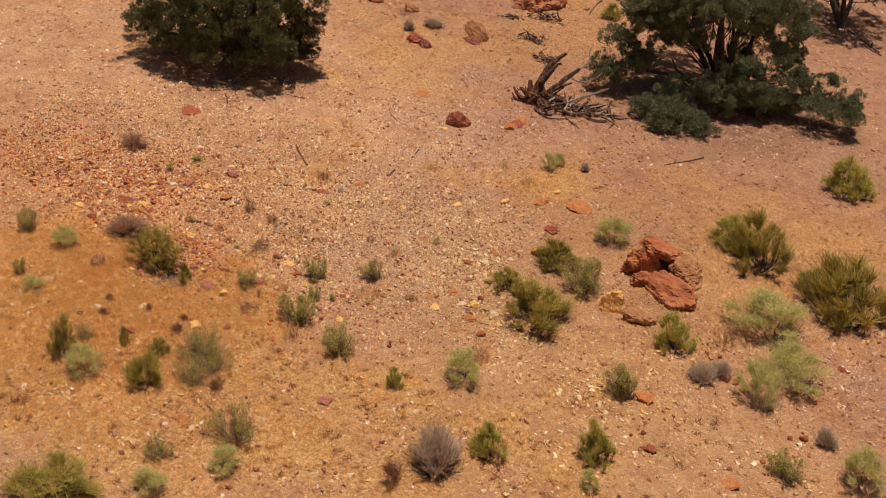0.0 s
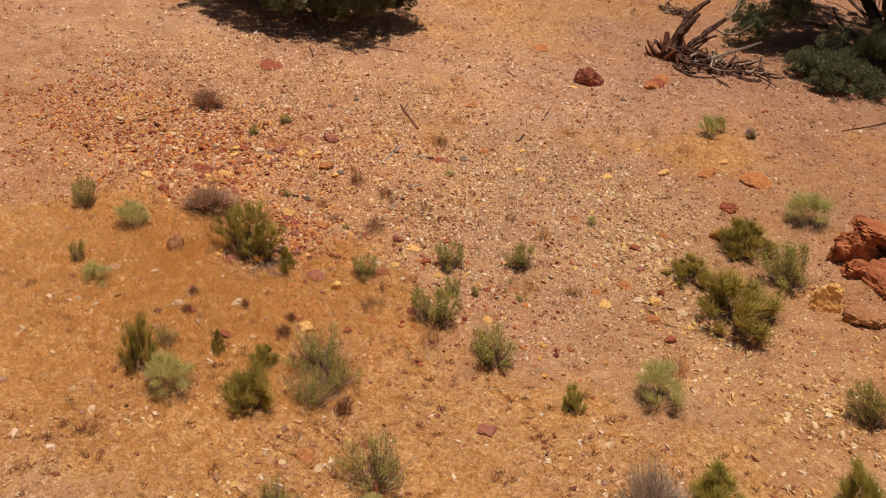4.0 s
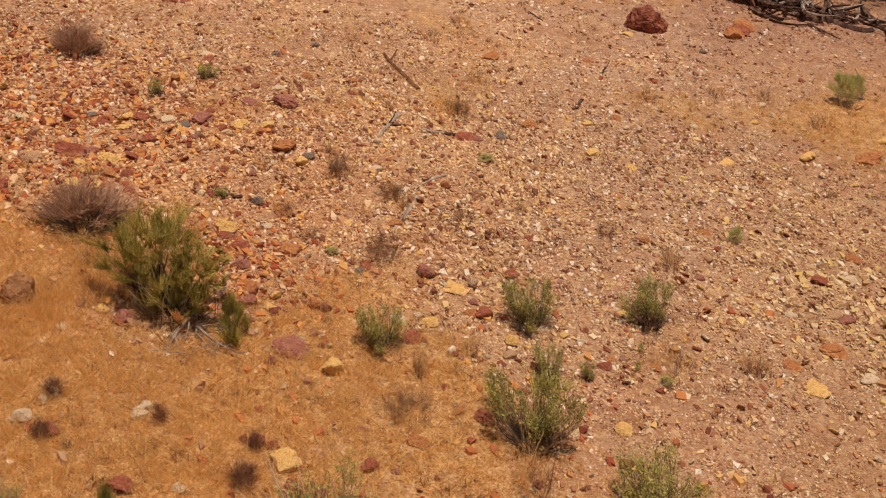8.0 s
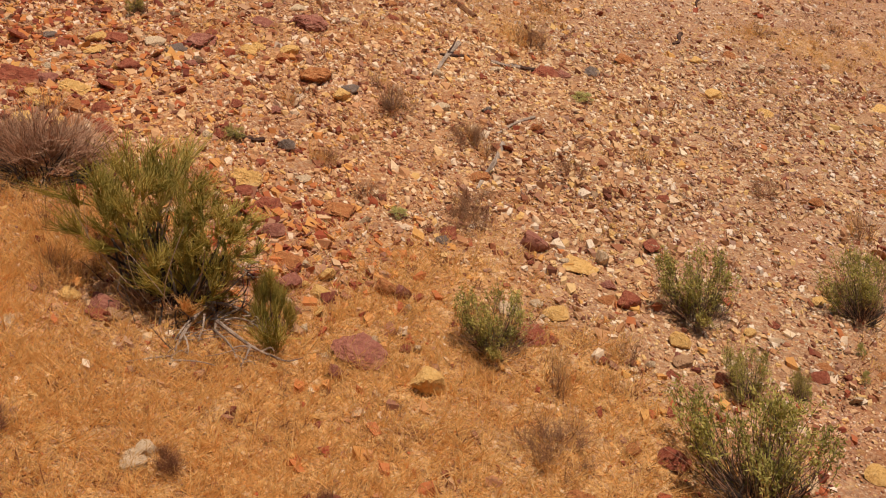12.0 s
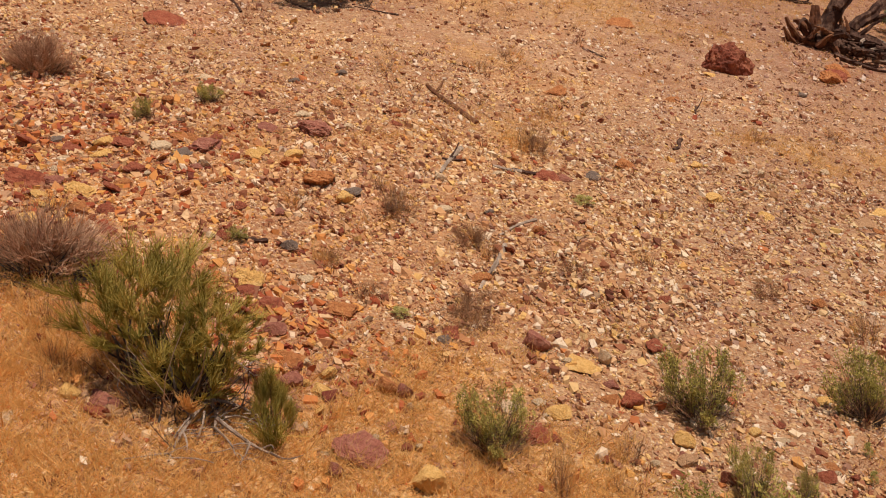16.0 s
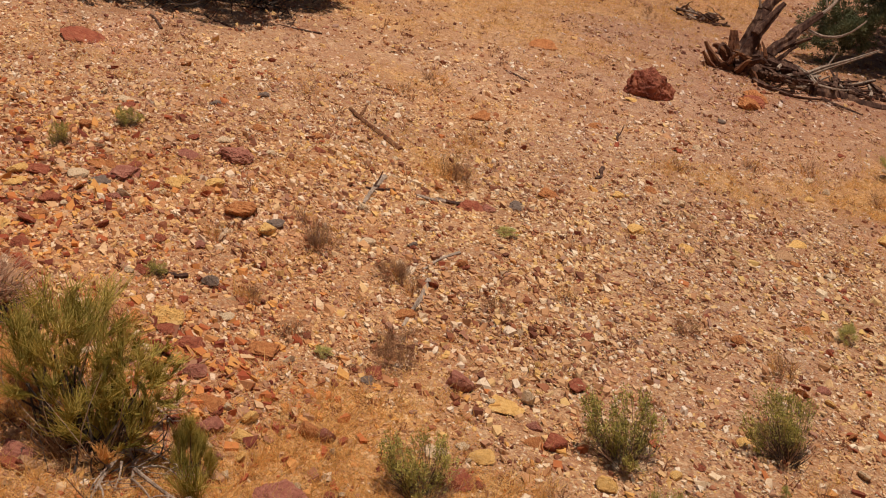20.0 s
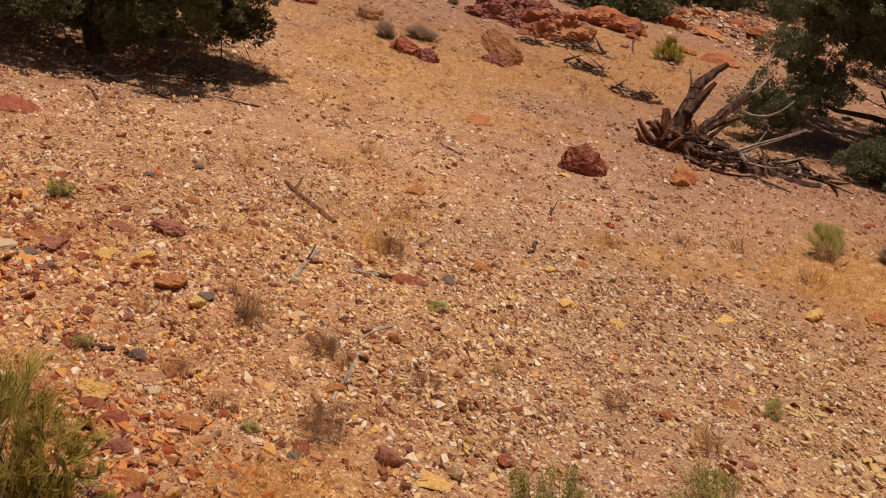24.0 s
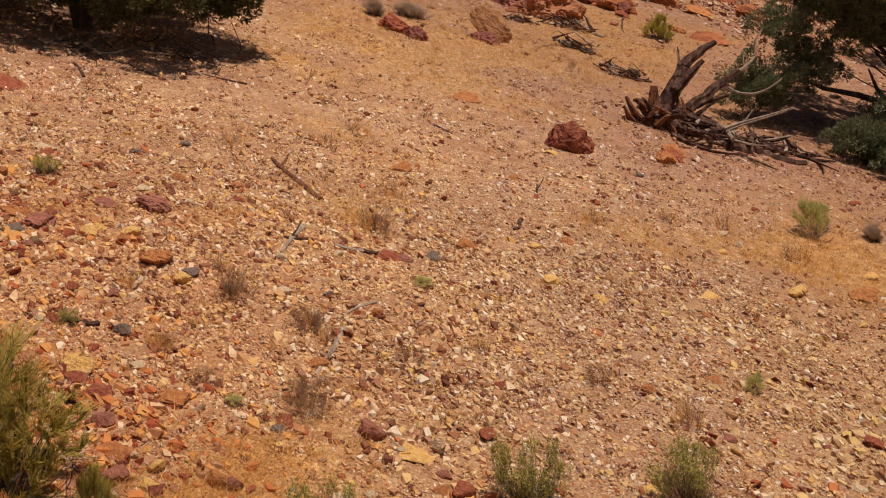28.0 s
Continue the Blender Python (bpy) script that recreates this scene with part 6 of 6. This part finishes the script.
juniper(13.8, 15.4, 7.6, 3.7, 8, "large grey-green juniper with twisted stems and drooping foliage", JUNIPER, clumps=150, leaves=1450, skirt=0.55, stems=5, gap=0.22, off=(-0.4, 0.9), clump=0.60, leaf_size=0.55, spacing=1.0,
        boughs=[[(0.0, 0.1, 0.3, 0.13), (-0.6, 0.0, 0.85, 0.10), (-1.4, -0.1, 1.38, 0.085), (-2.2, -0.1, 1.6, 0.07), (-3.0, 0.0, 1.75, 0.05), (-3.5, 0.1, 2.0, 0.02)], [(-1.4, -0.1, 1.38, 0.06), (-1.8, -0.2, 1.75, 0.045), (-2.0, -0.2, 2.2, 0.02)],
                [(0.1, 0.0, 0.2, 0.20), (0.0, -0.1, 1.2, 0.17), (-0.25, -0.1, 2.2, 0.14), (-0.1, 0.0, 3.4, 0.10), (0.2, 0.1, 4.6, 0.06)], [(0.2, 0.1, 0.2, 0.16), (0.7, 0.1, 1.2, 0.13), (1.0, 0.2, 2.4, 0.10), (1.4, 0.2, 3.6, 0.06)]],
        lobes=[(-2.21, -0.6, 3.81, 0.55, 8), (-2.76, -0.2, 3.89, 0.5, 7), (-1.99, -0.4, 2.96, 0.47, 7), (-3.23, 0.0, 3.49, 0.42, 5), (-2.13, 0.6, 3.05, 0.43, 6),
               (1.41, 0.2, 0.39, 0.71, 6), (2.5, -0.2, 0.76, 0.56, 5), (-1.57, -0.8, 0.9, 0.55, 5), (0.36, 1.0, 1.96, 0.57, 4),
               (-2.36, -2.4, 0.77, 0.93, 13), (-1.22, -2.6, 0.36, 0.53, 5), (-2.9, -2.1, 0.56, 0.49, 4), (-0.64, -1.4, 1.34, 0.68, 6), (0.43, -1.0, 0.91, 0.6, 5), (-4.33, -0.2, 1.14, 0.7, 7),
               (-3.94, -0.2, 2.62, 0.47, 4), (-3.21, -0.0, 1.98, 0.79, 7), (-2.93, -0.0, 3.23, 0.84, 7), (4.35, -0.8, 1.14, 0.89, 10), (3.97, -0.6, 2.16, 0.26, 2), (3.31, -0.8, 1.26, 0.65, 6),
               (3.15, -0.4, 1.87, 0.28, 2), (1.07, -0.6, 1.99, 0.97, 9), (2.05, -0.0, 2.98, 1.08, 10), (2.83, -0.0, 3.54, 0.61, 5), (1.62, 0.2, 4.0, 1.06, 9), (0.47, 0.2, 3.72, 0.99, 8),
               (-0.91, 0.2, 3.97, 0.99, 8), (-1.03, -0.4, 2.89, 0.39, 3), (0.24, -0.2, 1.67, 0.61, 5), (1.56, -0.6, 1.14, 0.7, 6), (-2.07, 0.2, 3.83, 0.8, 6), (-1.75, 0.2, 2.95, 0.38, 2),
               (2.43, -0.2, 2.04, 0.61, 5), (-0.47, -0.4, 3.57, 0.37, 2)])
juniper(20.7, 27.5, 5.6, 3.0, 12, "sparse juniper with dead dark lower branches", JUNIPER_DARK, clumps=90, leaves=420, skirt=0.36, gap=0.2)
juniper(10.1, 32.6, 3.4, 1.9, 14, "green juniper bush behind the rocky rise", JUNIPER, clumps=90, leaves=420, skirt=0.06, clump=0.55)
juniper(16.6, 40.4, 3.0, 1.25, 15, "dark juniper high on the far slope", JUNIPER_DARK, clumps=45, leaves=420, clump=0.5)
juniper(20.3, 42.5, 4.2, 2.8, 16, "dark juniper on the far crest", JUNIPER_DARK, clumps=100, leaves=200)
juniper(14.2, 39.0, 1.3, 0.6, 17, "small dark juniper bush on the far slope", JUNIPER_DARK, clumps=14, leaves=320, skirt=0.1, clump=0.4)



# ---- loose stones, gravel and dry grass ----
def scatter(rng, count, box, weight):
    """Places within box, kept by weight(x, y)."""
    x, y = rng.uniform(box[0], box[1], count), rng.uniform(box[2], box[3], count)
    keep = rng.uniform(0, 1, count) < weight(x, y)
    return x[keep], y[keep]


CHIP = (np.array([(1, 0, 0), (-1, 0, 0), (0, 1, 0), (0, -1, 0), (0.2, 0.1, 1)], float) - (0, 0, 0.25),
        np.array([(0, 2, 4), (2, 1, 4), (1, 3, 4), (3, 0, 4)]))


BLOCK = (np.array([(x, y, z) for x in (-0.8, 0.8) for y in (-0.8, 0.8) for z in (-0.8, 0.8)], float),
         np.array([(0, 1, 3), (0, 3, 2), (4, 6, 7), (4, 7, 5), (0, 4, 5), (0, 5, 1), (2, 3, 7), (2, 7, 6), (1, 5, 7), (1, 7, 3)]))


def gravel(name, label, material, seed, count, box, weight, small, large, shapes=24, flat=0.6, fine=False):
    """Many small broken stones in one mesh."""
    rng = np.random.default_rng(seed)
    x, y = scatter(rng, count, box, weight)
    k = len(x)
    base, f = CHIP if fine else BLOCK
    forms = []
    for s in range(shapes):
        r = np.random.default_rng(seed * 50 + s)
        forms.append(base * r.uniform(0.5 if fine else 0.30, 1.25, (len(base), 1 if fine else 3)) * (1.0, r.uniform(0.5, 1.0), 1.0))
    forms = np.array(forms)[rng.integers(0, shapes, k)]
    size = small * (large / small) ** (rng.uniform(0, 1, k) ** 2.6) * 0.5
    tall = size * rng.uniform(0.45, 1.0, k) * flat
    forms = forms * np.stack([size, size, tall], -1)[:, None]
    a = rng.uniform(0, 6.283, k)
    ca, sa = np.cos(a)[:, None], np.sin(a)[:, None]
    px, py, pz = forms[..., 0], forms[..., 1], forms[..., 2]
    qx, qy = px * ca - py * sa, px * sa + py * ca
    tx, ty = rng.normal(-0.16, 0.25, k)[:, None], rng.normal(0.43, 0.25, k)[:, None]
    qz = pz + qx * tx + qy * ty
    v = np.stack([qx + x[:, None], qy + y[:, None], qz + (height(x, y) + tall * 0.25)[:, None]], -1).reshape(-1, 3)
    f = (np.arange(k)[:, None, None] * len(base) + f[None]).reshape(-1, 3)
    return tagged(new(name, tri_mesh(name, v, f, material)), label, "gravel", kind="stuff")


def bare(x, y):
    return np.clip(1.05 - 1.1 * cover_at(x, y), 0.08, 1)


def left_scree(x, y):
    a = np.exp(-((x + 5.5) ** 2 / 2.6 + (y - 1.9) ** 2 / 2.6)) + 0.8 * np.exp(-((x + 2.9) ** 2 / 1.2 + (y + 0.9) ** 2 / 1.6))
    a = a + 0.7 * np.exp(-((x + 8.6) ** 2 / 6.0 + (y - 3.2) ** 2 / 5.0)) + 0.10 * np.exp(-((x - 0.8) ** 2 / 6.0 + (y + 2.9) ** 2 / 2.0))
    return np.clip(a * (0.75 + 0.5 * wave(x * 1.3, y * 1.3)), 0, 1) + 0.012


def gully(x, y):
    a = np.exp(-((x - 5.3 + 0.42 * (y - 0.5)) ** 2 / 1.1 + (y - 0.3) ** 2 / 8.0)) + 0.9 * np.exp(-((x - 8.5) ** 2 / 0.9 + (y + 3.8) ** 2 / 0.5))
    return np.clip(a, 0, 1)


def stony(x, y):
    """The belt of coarse scree from the dry bushes across the middle of the slope."""
    a = np.exp(-((x + 5.0) ** 2 / 18.0 + (y - 2.6) ** 2 / 9.0)) + 0.8 * np.exp(-((x - 0.5) ** 2 / 12.0 + (y - 2.0) ** 2 / 9.0))
    a = a + 0.7 * np.exp(-((x - 4.0) ** 2 / 6.0 + (y - 3.5) ** 2 / 4.0)) + 0.6 * np.exp(-((x + 9.0) ** 2 / 20.0 + (y - 7.0) ** 2 / 14.0)) + 0.16
    return np.clip(a, 0, 1) * np.clip(1.15 - 1.2 * cover_at(x, y), 0.04, 1)


gravel("gravel", "fine tan and cream gravel covering the slope", GRAVEL, 11, 150000, (-6.0, 5.5, -4.0, 8.5), bare, 0.022, 0.055, fine=True)
gravel("gravel", "coarse tan gravel spread over the hillside", GRAVEL, 12, 36000, (-16, 20, -11, 22), bare, 0.045, 0.17, fine=True)
gravel("gravel", "thin gravel high on the slope", GRAVEL, 13, 16000, (-14, 30, 20, 45), bare, 0.06, 0.24, fine=True)
gravel("scree", "broken tan, rust and cream scree stones", GRAVEL, 16, 110000, (-11, 7.0, -2.5, 9.0), stony, 0.026, 0.09, flat=0.9)
gravel("scree", "rough orange, cream and rust rubble", GRAVEL, 23, 42000, (-7.5, 1.5, -3.6, 6.0), lambda x, y: stony(x, y) * (0.35 + 0.65 * wave(x * 0.9, y * 0.9)), 0.035, 0.13, flat=1.0)
gravel("scree", "pale tan and cream broken stones over the slope", GRAVEL, 19, 60000, (-8, 12, -4, 16), lambda x, y: bare(x, y) * (0.6 + 0.5 * wave(x * 0.7, y * 0.7)), 0.028, 0.11, flat=0.85)
gravel("red_scree", "mixed red and rust scree stones", REDSCREE, 14, 150000, (-12, 5, -5, 8), left_scree, 0.030, 0.15, flat=0.9)
gravel("scree", "pale yellow broken scree in a shallow gully", PALESCREE, 15, 22000, (1, 11, -5, 6), gully, 0.05, 0.17, flat=0.8)
gravel("scree", "scattered tan, yellow and rust field stones", GRAVEL, 17, 32000, (-7, 18, -11, 1), lambda x, y: (0.30 + 0.45 * wave(x * 0.8, y * 0.8)) * np.clip((-4.6 - y) + np.clip(np.abs(x - 1) - 5, 0, 9), 0, 1), 0.045, 0.19, flat=0.85)
gravel("scree", "scattered stones on the upper slope", GRAVEL, 18, 30000, (-16, 20, 8, 26), lambda x, y: (0.34 + 0.45 * wave(x * 0.8, y * 0.8)) * bare(x, y), 0.04, 0.17, flat=0.75)

gravel("gravel", "pale pinkish gravel of a washed path", PALEGRIT, 22, 16000, (13, 22, -6, 3), lambda x, y: np.clip(1.5 * np.exp(-((x - 16.3 + 0.5 * (y + 1.8)) ** 2 / 1.1 + (y + 1.8) ** 2 / 6.0)), 0, 1), 0.04, 0.11, fine=True)
gravel("scree", "pinkish broken scree below the far crest", GRAVEL, 20, 26000, (9, 26, 27, 52), lambda x, y: np.exp(-((x - 16.5) ** 2 / 18 + (y - 38) ** 2 / 60)), 0.08, 0.34, flat=0.8)


def loose_stones():
    """Larger loose stones, each on its own."""
    rng = np.random.default_rng(21)
    tones = ["red", "rust", "ochre", "cream", "plum", "red", "rust", "ochre", "cream", "red"]
    made = 0
    while made < 295:
        x, y = rng.uniform(-9, 6.5), rng.uniform(-4.8, 8.5)
        want = 0.10 * float(bare(x, y)) + 0.9 * min(1.0, float(left_scree(x, y))) + 0.4 * float(gully(x, y))
        if rng.uniform() > want:
            continue
        w = 0.075 * (3.6 if float(left_scree(x, y)) > 0.35 else 2.2) ** (rng.uniform() ** 1.7)
        tone = tones[rng.integers(0, len(tones))]
        if rng.uniform() > float(left_scree(x, y)) + 0.45 and tone in ("red", "plum"):
            tone = "rust" if rng.uniform() < 0.4 else "cream"
        rock(tone, x, y, w, w * rng.uniform(0.4, 0.75), name="stone", turn=rng.uniform(0, 360), seed=int(rng.integers(0, 8)), level=2, up=0.22)
        made += 1


loose_stones()


def dry_grass(name, seed, count, box, tall, blades_each, wide, material=None, weight=None, label="short golden dry grass on the hillside"):
    rng = np.random.default_rng(seed)
    x, y = scatter(rng, count, box, weight or (lambda a, b: np.clip(cover_at(a, b) * 1.15 - 0.12, 0.012, 1)))
    k, m = len(x), blades_each
    px = x[:, None] + rng.normal(0, 0.035, (k, m))
    py = y[:, None] + rng.normal(0, 0.035, (k, m))
    base = np.stack([px, py, height(px, py) - 0.01], -1).reshape(-1, 3)
    way = rng.normal(0, 0.75, (k * m, 3)) * (1, 1, 0.3) + np.array([0.05, -0.1, 0.62])
    ln = np.repeat(rng.uniform(0.5, 1.3, k), m) * tall * rng.uniform(0.5, 1.2, k * m)
    v, f = blades(rng, base, way, ln, wide * rng.uniform(0.6, 1.4, k * m))
    return tagged(new(name, tri_mesh(name, v, f, material or STRAW)), label, "grass", kind="stuff")


dry_grass("dry_grass", 31, 60000, (-12, 13, -12, 10), 0.12, 10, 0.008, None, lambda a, b: np.clip(cover_at(a, b) * 1.15 - 0.12, 0.012, 1) * np.clip(np.minimum(12.5 - np.abs(a - 0.5), 11 - np.abs(b + 1)) / 4, 0, 1))
dry_grass("dry_grass", 32, 70000, (-15, 22, -10, 27), 0.13, 7, 0.010)
dry_grass("dry_grass", 34, 60000, (-12, 2.5, -11, 1.5), 0.20, 10, 0.008, None, lambda a, b: np.clip(cover_at(a, b) * 1.2 - 0.1, 0, 1) * np.exp(-((a + 4.2) ** 2 / 15 + (b + 3.8) ** 2 / 14)))
dry_grass("dry_grass", 35, 9000, (-6.4, -3.2, -3.4, -0.6), 0.22, 12, 0.008, None, lambda a, b: np.exp(-((a + 4.7) ** 2 / 0.9 + (b + 1.9) ** 2 / 1.0)) * (0.3 + 0.7 * wave(a * 2, b * 2)), "taller golden grass beside a dry bush")
dry_grass("dry_weeds", 36, 1500, (-9, 12, -11, -4.2), 0.17, 22, 0.014, BROWNWEED, lambda a, b: np.clip(wave(a * 0.9, b * 0.9) + 0.2, 0, 1), "brown dried weeds in the golden grass")
dry_grass("dry_weeds", 33, 12000, (-15, 21, -10, 26), 0.13, 16, 0.012, BROWNWEED, lambda a, b: 0.30 + 0.4 * wave(a * 0.7, b * 0.7), "small brown dried weeds dotted over the slope")
